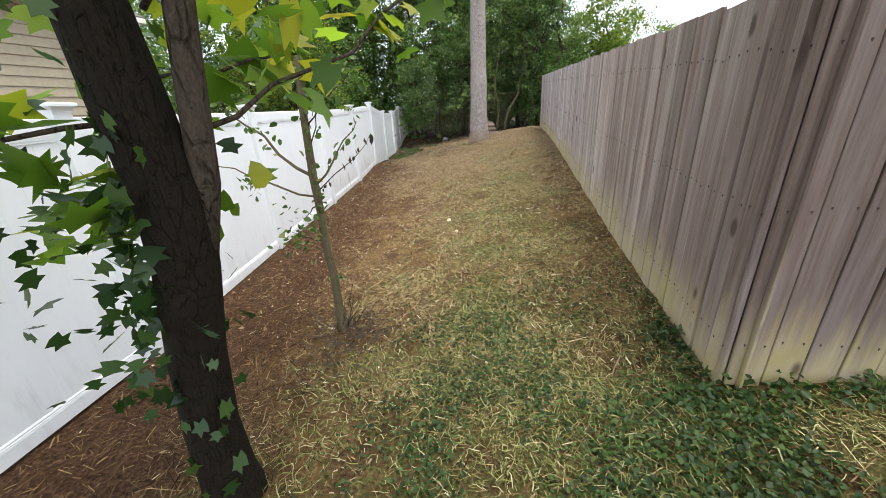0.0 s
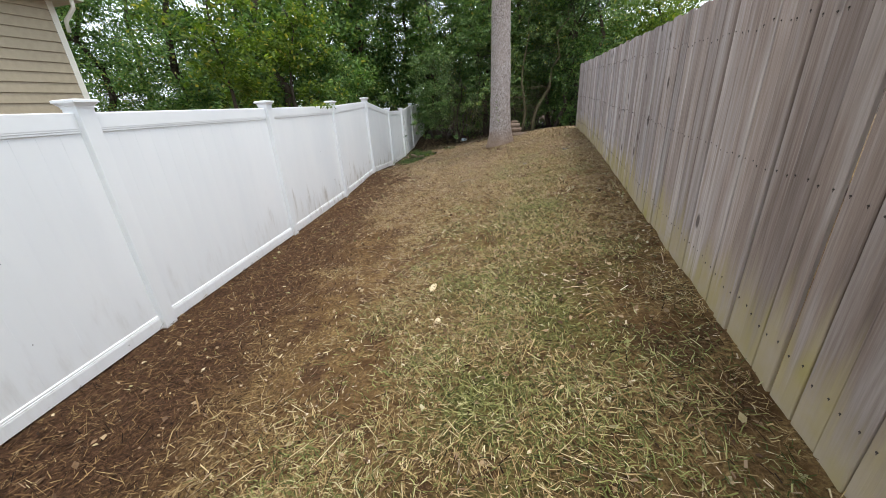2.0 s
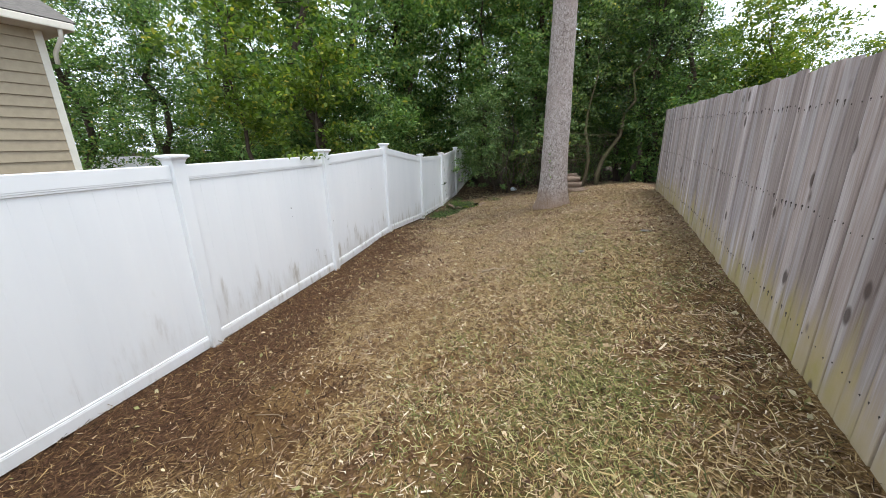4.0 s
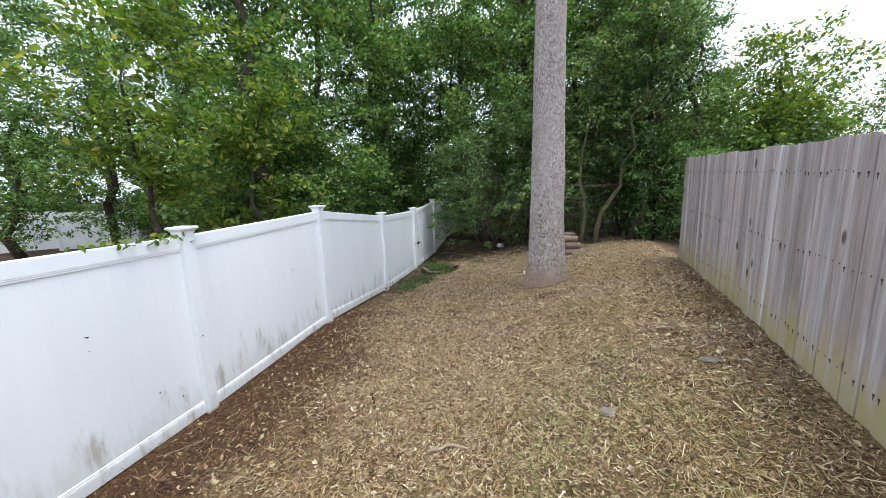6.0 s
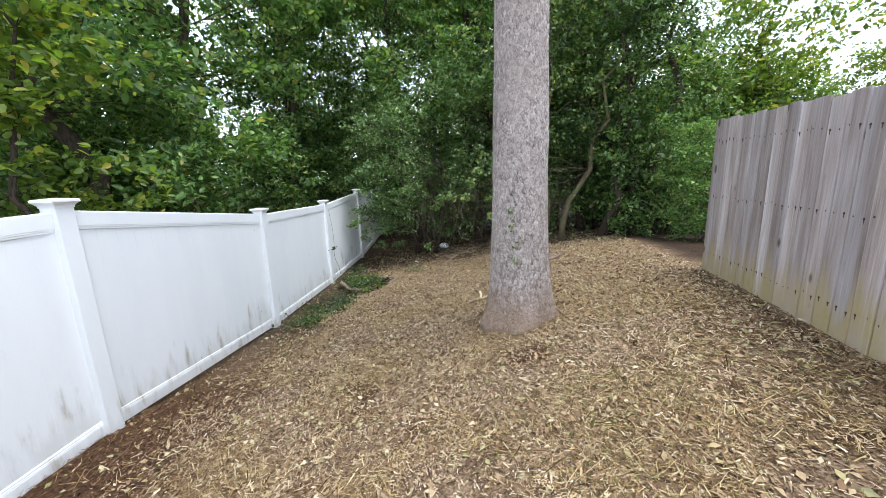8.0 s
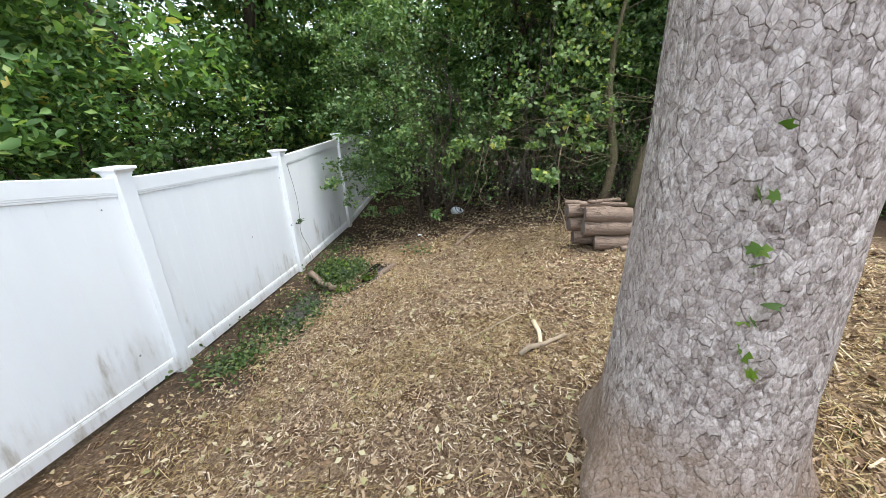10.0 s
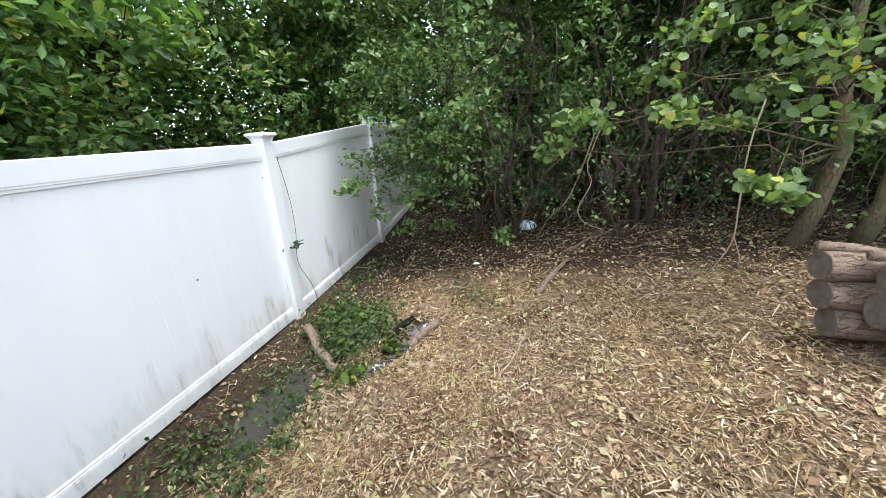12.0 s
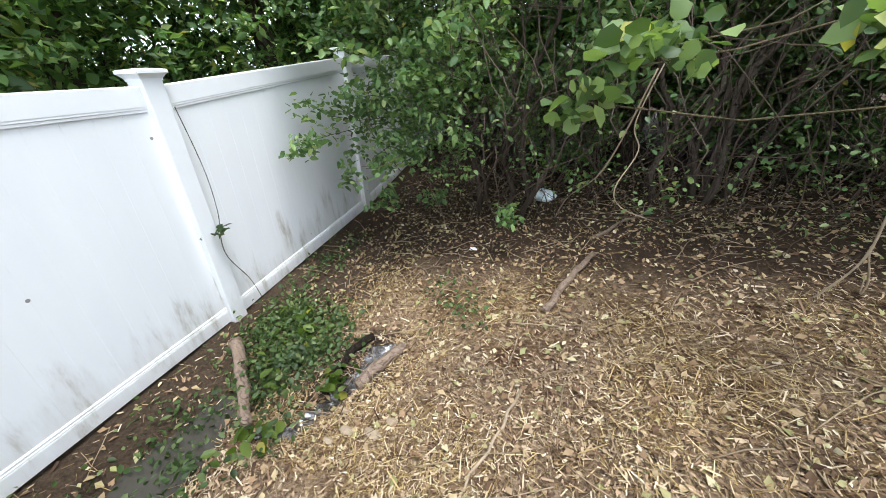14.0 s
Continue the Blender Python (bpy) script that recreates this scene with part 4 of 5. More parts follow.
def brush_heap():
    """Raked dead twigs and leaves round the foot of the sapling."""
    rng = random.Random(21)
    pieces = []
    for _ in range(170):
        x, y = 0.03 + rng.gauss(0, 0.15), 0.98 + rng.gauss(0, 0.2)
        a, l = rng.uniform(0, 2 * math.pi), rng.uniform(0.06, 0.3)
        z = land(x, y)
        p = bent((x, y, z + rng.uniform(0, 0.05)), (x + l * math.cos(a), y + l * math.sin(a), z + rng.uniform(0.0, 0.13)), rng, 0.1, 3)
        pieces.append(tube(p, [rng.uniform(0.0015, 0.004)] * 4, 4))
    tagged(new("brush_heap", mesh_of("brush_heap", *join(pieces), M_TWIG, True)), "dead brown twigs raked round the sapling", "twigs", kind="stuff")


brush_heap()


# ---- woodland: trees and shrubs behind the fences ----
def woodland_tree(name, label, at, height, trunk_r, clumps, leaf, material, seed, bark=M_BARK_WOODS, lean=(0, 0), per=260, category="tree", stems=1, flat=0.5, wide=0.5, oval=False, least=6):
    """A tree or shrub from its foot: trunk(s), limbs that reach every clump, and the leaves in the clumps. Clumps: (x, y, z, r) from the foot."""
    rng, g = random.Random(seed), np.random.default_rng(seed)
    x, y = at
    z0 = land(x, y)
    tree = base_empty(name, (x, y, z0), label, category)
    tops = []
    for s in range(stems):
        ox, oy = (rng.uniform(-0.3, 0.3), rng.uniform(-0.3, 0.3)) if stems > 1 else (0, 0)
        top = Vector((lean[0] + ox * 3, lean[1] + oy * 3, height * (1 if s == 0 else rng.uniform(0.6, 0.95))))
        p = bent((ox, oy, -0.15), top, rng, 0.03, 8)
        part("trunk" if stems == 1 else "stem", mesh_of("trunk", *tube(p, [trunk_r * (1.15 - 0.95 * i / 8) for i in range(9)], 9, 0.1, rng), bark, True), tree)
        tops.append(p)
    limbs, pts = [], []
    for cx, cy, cz, r in clumps:
        p = rng.choice(tops)
        k = min(range(len(p)), key=lambda i: abs(p[i].z - max(0.2, cz - r * 0.8)))
        q = bent(p[k], (cx, cy, cz), rng, 0.07, 5)
        limbs.append(tube(q, [max(0.003, trunk_r * 0.11 * (1 - 0.16 * i)) for i in range(6)], 5))
        n = int(per * (r / 0.7) ** 1.5)
        sub = cloud(g, (cx, cy, cz), (r, r, r * 0.75), max(least, n // 16), 0.35)
        c = np.repeat(sub, 16, 0) + g.normal(0, 1, (len(sub) * 16, 3)) * (0.09 * r + leaf * 0.6) * np.array([1, 1, 0.6])
        pts.append(c)
    part("branch_work", mesh_of("branch_work", *join(limbs), bark, True), tree)
    part("crown", fast_mesh("crown", *leaf_arrays(np.concatenate(pts), leaf, g, flat, 0.3, wide, oval=oval), material), tree)
    return tree


def crown_clumps(seed, n, rx, ry, z0, z1, r0, r1, hollow=0.0):
    """Clumps in a lens-shaped crown, ragged at the skin."""
    rng = random.Random(seed)
    out = []
    while len(out) < n:
        a, f = rng.uniform(0, 2 * math.pi), rng.random()
        z = z0 + (z1 - z0) * f
        wide = math.sin(math.pi * (0.12 + 0.8 * f)) ** 0.6
        q = math.sqrt(rng.uniform(hollow, 1)) * wide * rng.uniform(0.75, 1.1)
        out.append((rx * q * math.cos(a), ry * q * math.sin(a), z, rng.uniform(r0, r1)))
    return out


def woods():
    # tall trees standing along the back and beyond the white fence
    kinds = []
    for s in range(4):
        t = woodland_tree("woodland_tree", "tall leafy deciduous tree at the edge of the woods", (-9.5 + s * 3.9, 21.5 + (s % 2) * 2.2), 9.5, 0.16,
                          crown_clumps(20 + s, 56, 2.6, 2.5, 0.9, 10.5, 0.5, 0.95), 0.135, M_LEAF_WOODS, 40 + s, per=300 if s < 2 else 250, wide=0.55, oval=s < 2)
        tagged(t, group="trees of the back woods")
        kinds.append(t)
    rng = random.Random(77)
    spots = [(-7.9, 13.2), (-8.2, 16.0), (-11.5, 16.0), (-7.4, 18.6), (-13.5, 19.5), (-15.0, 15.5), (-17.5, 19.0), (0.8, 21.8), (-6.5, 22.3), (-3.2, 22.4), (-10.2, 23.5), (-9.0, 20.4), (-5.0, 21.0), 
             (-2.0, 19.6), (0.6, 19.8), (2.5, 20.2), (-22.5, 20.5), (-26, 14), (-19, 11.6), (-17.2, 13.6), (-23, 17), (2.2, 23.0)]
    for i, (x, y) in enumerate(spots):
        s = rng.uniform(0.85, 1.2)
        near = y < 19 and x > -13
        c = copy_thing(kinds[i % 2 if near else 2 + i % 2], pose(x, y, land(x, y), 0, 0, rng.uniform(0, 360)))
        c.scale = (s, s, s * rng.uniform(0.9, 1.1))
    # far yellowish trees beyond the wooden fence, low on the skyline
    far = woodland_tree("far_tree", "sunlit yellow-green tree on the skyline", (5.4, 18.6), 4.8, 0.12, crown_clumps(61, 48, 1.9, 1.8, 0.8, 5.4, 0.45, 0.8), 0.13, M_LEAF_LIME, 61, per=300)
    tagged(far, group="trees on the skyline")
    for x, y, s in ((8.6, 19.5, 0.78), (12.5, 20.5, 0.72), (17, 22, 0.8), (7.5, 23.5, 1.0), (22, 19, 0.8), (4.6, 22.0, 1.0)):
        c = copy_thing(far, pose(x, y, land(x, y), 0, 0, x * 40))
        c.scale = (s, s, s)
    # pale tall shrub close behind the white fence
    for (x, y), seed in (((-5.9, 11.2), 71), ((-6.6, 9.5), 72)):
        t = woodland_tree("young_tree", "bright-leaved young tree close behind the white fence", (x, y), 4.6, 0.06, crown_clumps(seed, 30, 1.25, 1.2, 2.2 if seed == 72 else 1.0, 5.8, 0.35, 0.6), 0.12, M_LEAF_LIME, seed, per=180, wide=0.55, oval=True)
        tagged(t, group="young trees behind the fence")
    # undergrowth wall at the back, and the shrub that hangs over the fence
    shrub = None
    for i, (x, y, s) in enumerate(((-5.6, 19.6, 1.0), (-3.6, 20.0, 1.1), (-1.6, 20.2, 1.15), (0.2, 19.9, 1.2), (2.0, 19.3, 1.2), (3.6, 18.2, 1.15), (-7.6, 20.6, 1.1), (5.6, 18.6, 1.1), (0.9, 18.5, 0.85), (2.6, 17.2, 0.9), (-2.3, 19.0, 0.9),
                                   (-7.0, 16.6, 1.1), (-6.6, 13.9, 1.0), (-9.2, 12.8, 1.1), (-9.6, 14.6, 1.0), (-12.5, 15.2, 1.1), (-15.5, 17.2, 1.1), (-18.6, 19.6, 1.3), (-21.5, 18.0, 1.4), (-26.5, 15.5, 1.6), (-29, 11.5, 1.7), (-30, 7.0, 1.7), (-0.4, 22.2, 1.2), (3.4, 21.5, 1.2), (3.4, 15.6, 0.6), (4.3, 14.7, 0.55))):
        if shrub is None:
            shrub = woodland_tree("shrub", "dense dark undergrowth shrub at the back of the yard", (x, y), 2.6, 0.03, crown_clumps(81, 44, 1.4, 1.25, 0.2, 3.4, 0.4, 0.65), 0.11, M_LEAF_WOODS, 81, per=260, category="shrub", stems=5)
            tagged(shrub, group="undergrowth")
        else:
            c = copy_thing(shrub, pose(x, y, land(x, y), 0, 0, 67 * i))
            c.scale = (s, s, s)
    rng = random.Random(17)
    over = [(rng.uniform(-1.4, 0.3), rng.uniform(-1.85, -0.1), rng.uniform(0.6, 3.8), rng.uniform(0.22, 0.36)) for _ in range(130)]
    over = [c for c in over if c[2] > 0.7 + 0.35 * max(0.0, c[1] + 1.3) and c[0] > -1.42 - 0.166 * c[1] * 0.6] + [(-1.25, -1.9, 1.05, 0.14), (-0.8, -1.4, 0.45, 0.12), (-0.45, -1.0, 0.4, 0.12), (0.4, -1.2, 0.4, 0.12)]
    woodland_tree("privet_bush", "privet bush with small pale leaves hanging over the white fence", (-2.62, 17.6), 3.4, 0.03, over, 0.062, M_LEAF_PRIVET, 91, per=280, category="shrub", stems=5, wide=0.58, oval=True)
    rng = random.Random(18)
    mass = [(rng.uniform(-1.9, 1.7), rng.uniform(-1.3, 0.9), rng.uniform(0.9, 5.0), rng.uniform(0.3, 0.5)) for _ in range(120)]
    mass = [c for c in mass if c[2] > 1.15 + 0.5 * max(0, -c[1]) + 0.4 * math.sin(c[0] * 3.1)]
    woodland_tree("privet_thicket", "tall privet thicket with a dark hollow beneath", (-0.7, 17.9), 4.2, 0.035, mass, 0.09, M_LEAF_PRIVET, 92, per=190, category="shrub", stems=6)
    # leaning tree behind the logs with round leaves on low branches
    foot = Vector((0.68, 16.6, land(0.68, 16.6)))
    low = [(-0.39, 14.81, 1.3, 0.1), (-0.36, 14.8, 1.2, 0.08), (-0.93, 14.6, 1.62, 0.06), (-1.44, 14.86, 1.56, 0.12), (-1.3, 14.9, 1.62, 0.1), (-1.55, 14.9, 1.46, 0.08), (-0.92, 15.2, 1.9, 0.14), (-0.74, 15.2, 2.1, 0.2),
           (-0.49, 15.2, 1.76, 0.17), (-0.31, 15.2, 1.9, 0.2), (-0.07, 15.2, 1.68, 0.2), (-0.02, 15.2, 2.0, 0.24), (0.1, 15.2, 1.6, 0.18), (-0.24, 15.3, 2.15, 0.24), (-0.56, 15.25, 1.6, 0.12), (0.35, 15.5, 1.8, 0.26), (0.3, 15.4, 2.2, 0.3), (-0.6, 15.5, 2.4, 0.3), (-0.1, 15.5, 2.6, 0.3)]
    woodland_tree("leaning_tree", "leaning slender tree with low leafy branches", (foot.x, foot.y), 4.6, 0.066, crown_clumps(93, 24, 1.5, 1.3, 2.2, 5.4, 0.35, 0.6) + [(x - foot.x, y - foot.y, z - foot.z, r) for x, y, z, r in low],
                  0.062, M_LEAF_LOW, 93, bark=M_BARK_SAP, lean=(0.6, 0.2), per=260, wide=0.8, oval=True, least=3, stems=2, flat=0.25)
    # the dark ivy leaf colour stands for the deep shade on this tree
    woodland_tree("slender_tree", "dark slender tree in the shade of the thicket", (1.75, 16.9), 4.8, 0.085, crown_clumps(94, 34, 1.6, 1.3, 1.8, 5.6, 0.4, 0.65), 0.08, M_LEAF_IVY, 94, lean=(0.9, 0.3), per=260)
    # high crowns that close over the thicket
    for k, (x, y) in enumerate(((-1.4, 19.0), (1.6, 18.3), (-3.9, 19.3))):
        t = woodland_tree("canopy_tree", "tall thin tree whose crown closes over the thicket", (x, y), 8.5, 0.09, crown_clumps(110 + k, 46, 2.3, 2.1, 3.4, 9.5, 0.5, 0.8), 0.12, M_LEAF_WOODS, 110 + k, per=210, wide=0.6)
        tagged(t, group="trees over the thicket")
    # dark evergreen past the end of the wooden fence
    woodland_tree("evergreen_shrub", "dense blue-green evergreen past the end of the wooden fence", (2.75, 17.3), 6.5, 0.1, crown_clumps(95, 84, 1.55, 1.5, 0.9, 8.0, 0.4, 0.7), 0.1, M_LEAF_PRIVET, 95, per=200, category="shrub", stems=3)


woods()


# ---- neighbour's house and far fence beyond the white fence ----
def lap_board(length, exposure):
    """One lap of siding along +y: its foot stands proud of the lap below."""
    prof = [(0.0, 0.0), (0.02, -0.006), (0.03, 0.0), (0.03, 0.006), (0.004, exposure + 0.012), (0.0, exposure + 0.012)]
    n = len(prof)
    verts = [(x, 0, z) for x, z in prof] + [(x, length, z) for x, z in prof]
    faces = [(k, (k + 1) % n, n + (k + 1) % n, n + k) for k in range(n)] + [tuple(range(n))[::-1], tuple(range(n, 2 * n))]
    return mesh_of("siding_board", verts, faces, M_SIDING)


def house():
    x, y1, y0, z0, eave = -7.7, 6.76, -6.0, -0.25, 3.87
    h = base_empty("house", (x, y1, z0), "tan lap-sided house with cream corner trim", "house")
    part("wall", box_mesh("wall", (-7.5, y0 - y1, 0), (-0.012, 0, eave - z0), M_SIDING, 0), h)
    lap = lap_board(y1 - y0 - 0.09, 0.178)
    k = 0
    while k * 0.178 < eave - z0 - 0.2:
        part("siding_board", lap, h, "", (-0.012, y0 - y1, 0.05 + k * 0.178))
        k += 1
    side = lap_board(7.3, 0.178)
    for i in range(k):
        ob = part("siding_board", side, h, "", (-0.09, 0.0, 0.05 + i * 0.178))
        ob.rotation_euler.z = math.pi / 2
    part("corner_trim", box_mesh("corner_trim", (-0.1, -0.09, 0), (0.016, 0.016, eave - z0), M_TRIM, 0.004), h, "cream corner board")
    part("soffit", box_mesh("soffit", (-7.9, y0 - y1 - 0.3, 0), (0.35, 0.3, 0.03), M_TRIM, 0.004), h, "", (0, 0, eave - z0))
    part("gutter", box_mesh("gutter", (0.3, y0 - y1 - 0.3, 0), (0.42, 0.3, 0.12), M_TRIM, 0.02), h, "cream eaves gutter", (0, 0, eave - z0))
    part("downspout", mesh_of("downspout", *tube([(0.36, 0.12, 0.02), (0.34, 0.12, -0.12), (0.05, 0.1, -0.32), (0.04, 0.09, -0.5)], [0.035] * 4, 8), M_TRIM, True), h, "cream downspout elbow", (0, 0, eave - z0))
    v = [(0.42, y0 - y1 - 0.35, 0.1), (0.42, 0.35, 0.1), (-3.75, 0.35, 2.2), (-3.75, y0 - y1 - 0.35, 2.2), (-7.95, 0.35, 0.1), (-7.95, y0 - y1 - 0.35, 0.1)]
    part("roof", mesh_of("roof", v, [(0, 1, 2, 3), (3, 2, 4, 5), (1, 4, 2), (0, 3, 5), (0, 5, 4, 1)], M_ROOF), h, "", (0, 0, eave - z0 + 0.03))


house()


def far_fence():
    pts = [(-26, 6.0), (-24.8, 8.6), (-23.6, 11.2), (-22.4, 13.8), (-21.2, 16.4)]
    f = base_empty("far_fence", (pts[0][0], pts[0][1], land(*pts[0])), "white vinyl fence across the neighbouring yard", "fence")
    o = Vector(f.location)
    for i, (x, y) in enumerate(pts):
        p = part("post", box_mesh("post", (-0.063, -0.063, 0), (0.063, 0.063, 1.9), M_VINYL_CLEAN), f, "", (x - o.x, y - o.y, land(x, y) - o.z))
        if i:
            a, b = pts[i - 1], (x, y)
            l = math.dist(a, b)
            pn = part("panel", box_mesh("panel", (-0.02, 0.05, 0.05), (0.02, l - 0.05, 1.8), M_VINYL_CLEAN), f, "", (a[0] - o.x, a[1] - o.y, land(*a) - o.z))
            pn.rotation_euler.z = math.atan2(-(b[0] - a[0]), b[1] - a[1])


far_fence()


# ---- log pile, sticks, stones, water ----
def log(at, length, r, turn, seed, tilt=0.0, group="stacked logs"):
    rng = random.Random(seed)
    ob = base_empty("log", at, "cut brown log with rough bark in a low stack", "log", group)
    ob.rotation_euler = (0, tilt, radians(turn))
    n = 7
    pts = [(length * (i / n - 0.5), rng.uniform(-0.006, 0.006), rng.uniform(-0.006, 0.006)) for i in range(n + 1)]
    v, f = tube(pts, [r * rng.uniform(0.93, 1.06) for _ in pts], 16, 0.07, rng)
    part("bark", mesh_of("bark", v, f[:-2], M_LOG, True), ob)
    for s in (0, 1):
        ring = v[:16] if s == 0 else v[-16:]
        q = [(x + (0.004 if s else -0.004), y * 0.96, z * 0.96) for x, y, z in ring]
        part("cut_end", mesh_of("cut_end", q + ring, [tuple(range(16)) if s else tuple(range(16))[::-1]] + [(k, (k + 1) % 16, 16 + (k + 1) % 16, 16 + k) for k in range(16)], M_LOG_END), ob, "weathered sawn end")
    return ob


LOG_Z = land(0.3, 14.6)
for k, (dx, dy, dz, l, r) in enumerate(((0.42, 14.58, 0.08, 0.5, 0.083), (0.31, 14.6, 0.24, 0.54, 0.085), (0.29, 14.61, 0.395, 0.48, 0.083), (0.2, 14.77, 0.08, 0.5, 0.084), (0.14, 14.78, 0.24, 0.5, 0.083), (0.1, 14.79, 0.395, 0.48, 0.08))):
    log((dx, dy, LOG_Z + dz), l, r, 8 + (k * 37 % 9) - 4, 300 + k)


def stick(points, r, label, material=M_TWIG, seed=0, ends=True):
    rng = random.Random(seed)
    pts = []
    for a, b in zip(points[:-1], points[1:]):
        pts += bent(a, b, rng, 0.03, 4)[:-1]
    pts.append(Vector(points[-1]))
    v, f = tube(pts, [r * (1 - 0.35 * i / len(pts)) * rng.uniform(0.9, 1.1) for i in range(len(pts))], 8, 0.15, rng)
    o = pts[0].copy()
    ob = tagged(new("stick", mesh_of("stick", [tuple(Vector(p) - o) for p in v], f, material, True)), label, "stick")
    ob.location = o
    return ob


def on(x, y, h=0.0):
    return (x, y, soil(x, y) + h)


stick([(0.0, 14.68, LOG_Z + 0.49), (0.48, 14.66, LOG_Z + 0.5)], 0.026, "split pale branch lying on the log stack", M_LOG, 1)
stick([(-0.16, 14.78, LOG_Z + 0.49), (0.35, 14.8, LOG_Z + 0.5)], 0.03, "split pale branch lying on the log stack", M_LOG, 2)
stick([(0.08, 14.64, LOG_Z + 0.53), (0.42, 14.74, LOG_Z + 0.54)], 0.022, "split pale branch lying on the log stack", M_LOG, 3)
stick([on(0.42, 14.4, 0.03), on(0.62, 14.42, 0.03), on(0.78, 14.6, 0.05)], 0.035, "crooked branch lying before the log stack", M_LOG, 4)
stick([on(-0.54, 12.57, 0.02), on(-0.235, 12.77, 0.025)], 0.02, "short barked branch on the mulch", M_VINE, 5)
stick([on(-0.457, 13.0, 0.03), on(-0.405, 12.68, 0.045)], 0.019, "peeled pale branch on the mulch", M_CUT, 6)
stick([on(-1.19, 12.68, 0.01), on(-0.8, 12.95, 0.015), on(-0.56, 13.2, 0.02)], 0.008, "long thin twig on the mulch", M_VINE, 7)
stick([on(-1.69, 15.52, 0.02), on(-1.58, 15.95, 0.03), on(-1.46, 16.35, 0.04)], 0.028, "bark-covered stick on the leaf litter", M_LOG, 8)
stick([on(-1.5, 16.75, 0.02), on(-1.3, 17.1, 0.03), on(-1.05, 17.4, 0.03)], 0.017, "fallen limb at the foot of the thicket", M_LOG, 9)
stick([on(-1.65, 14.8, 0.015), on(-1.69, 14.5, 0.012), on(-1.76, 14.15, 0.01)], 0.009, "long thin twig on the leaf litter", M_VINE, 10)
stick([on(-0.17, 7.58, 0.015), on(0.0, 7.66, 0.025), on(0.125, 7.65, 0.012)], 0.014, "short bent stick on the straw", M_VINE, 11)
stick([(-3.63, 14.55, land(-3.63, 14.55) + 0.1), (-3.3, 14.34, land(-3.3, 14.34) + 0.08), (-2.96, 14.13, land(-2.96, 14.13) + 0.07)], 0.047, "rotten log lying across the ditch", M_LOG, 12)
stick([on(-2.74, 14.98, 0.03), on(-2.8, 14.78, 0.03), on(-2.78, 14.5, 0.02)], 0.028, "wet dark branch beside the trickle", M_BARK_DARK, 13)
stick([on(-2.58, 14.6, 0.04), on(-2.53, 14.76, 0.06), on(-2.47, 14.95, 0.04)], 0.045, "broken root end beside the trickle", M_LOG, 14)


def stone(name, label, at, size, material, seed, category="stone"):
    bm = bmesh.new()
    bmesh.ops.create_icosphere(bm, subdivisions=3, radius=1)
    for v in bm.verts:
        k = 1 + 0.28 * noise.noise(v.co * 1.7 + Vector((seed, 0, 0))) + 0.12 * noise.noise(v.co * 5 + Vector((0, seed, 0)))
        v.co = Vector((v.co.x * size[0], v.co.y * size[1], v.co.z * size[2])) * k
    me = bpy.data.meshes.new(name)
    bm.to_mesh(me)
    bm.free()
    me.materials.append(material)
    ob = tagged(new(name, me), label, category)
    ob.location = at
    return ob


stone("flat_stone", "grey flat stone half sunk in the straw", on(1.03, 8.12, 0.005), (0.065, 0.05, 0.014), M_STONE, 1)
stone("flat_stone", "grey flat stone half sunk in the straw", on(1.8, 8.84, 0.01), (0.085, 0.04, 0.016), M_STONE, 2)
stone("wood_chip", "pale flat wood chip lying on the grass", on(0.39, 3.69, 0.012), (0.03, 0.075, 0.008), M_CUT, 3, "wood chip")
stone("ball", "small pale round ball lying in the grass", on(0.58, 3.16, 0.02), (0.024, 0.024, 0.024), M_CUT, 50, "ball")
for k, (sx, sy, sr) in enumerate(((-2.26, 14.33, 0.05), (-2.4, 14.3, 0.04), (-2.2, 14.42, 0.035), (-2.5, 14.4, 0.03), (-2.45, 14.22, 0.03))):
    stone("wood_chunk", "pale broken wood chunk beside the trickle", on(sx, sy, 0.012), (sr, sr * 0.55, sr * 0.45), M_VINE, 60 + k, "wood chunk")
stone("plastic_bag", "crumpled white plastic litter under the thicket", on(-2.17, 17.8, 0.06), (0.13, 0.09, 0.08), M_PLASTIC, 5, "litter")
stone("plastic_bag", "crumpled white plastic litter under the thicket", on(-2.56, 16.4, 0.01), (0.04, 0.03, 0.012), M_PLASTIC, 6, "litter")


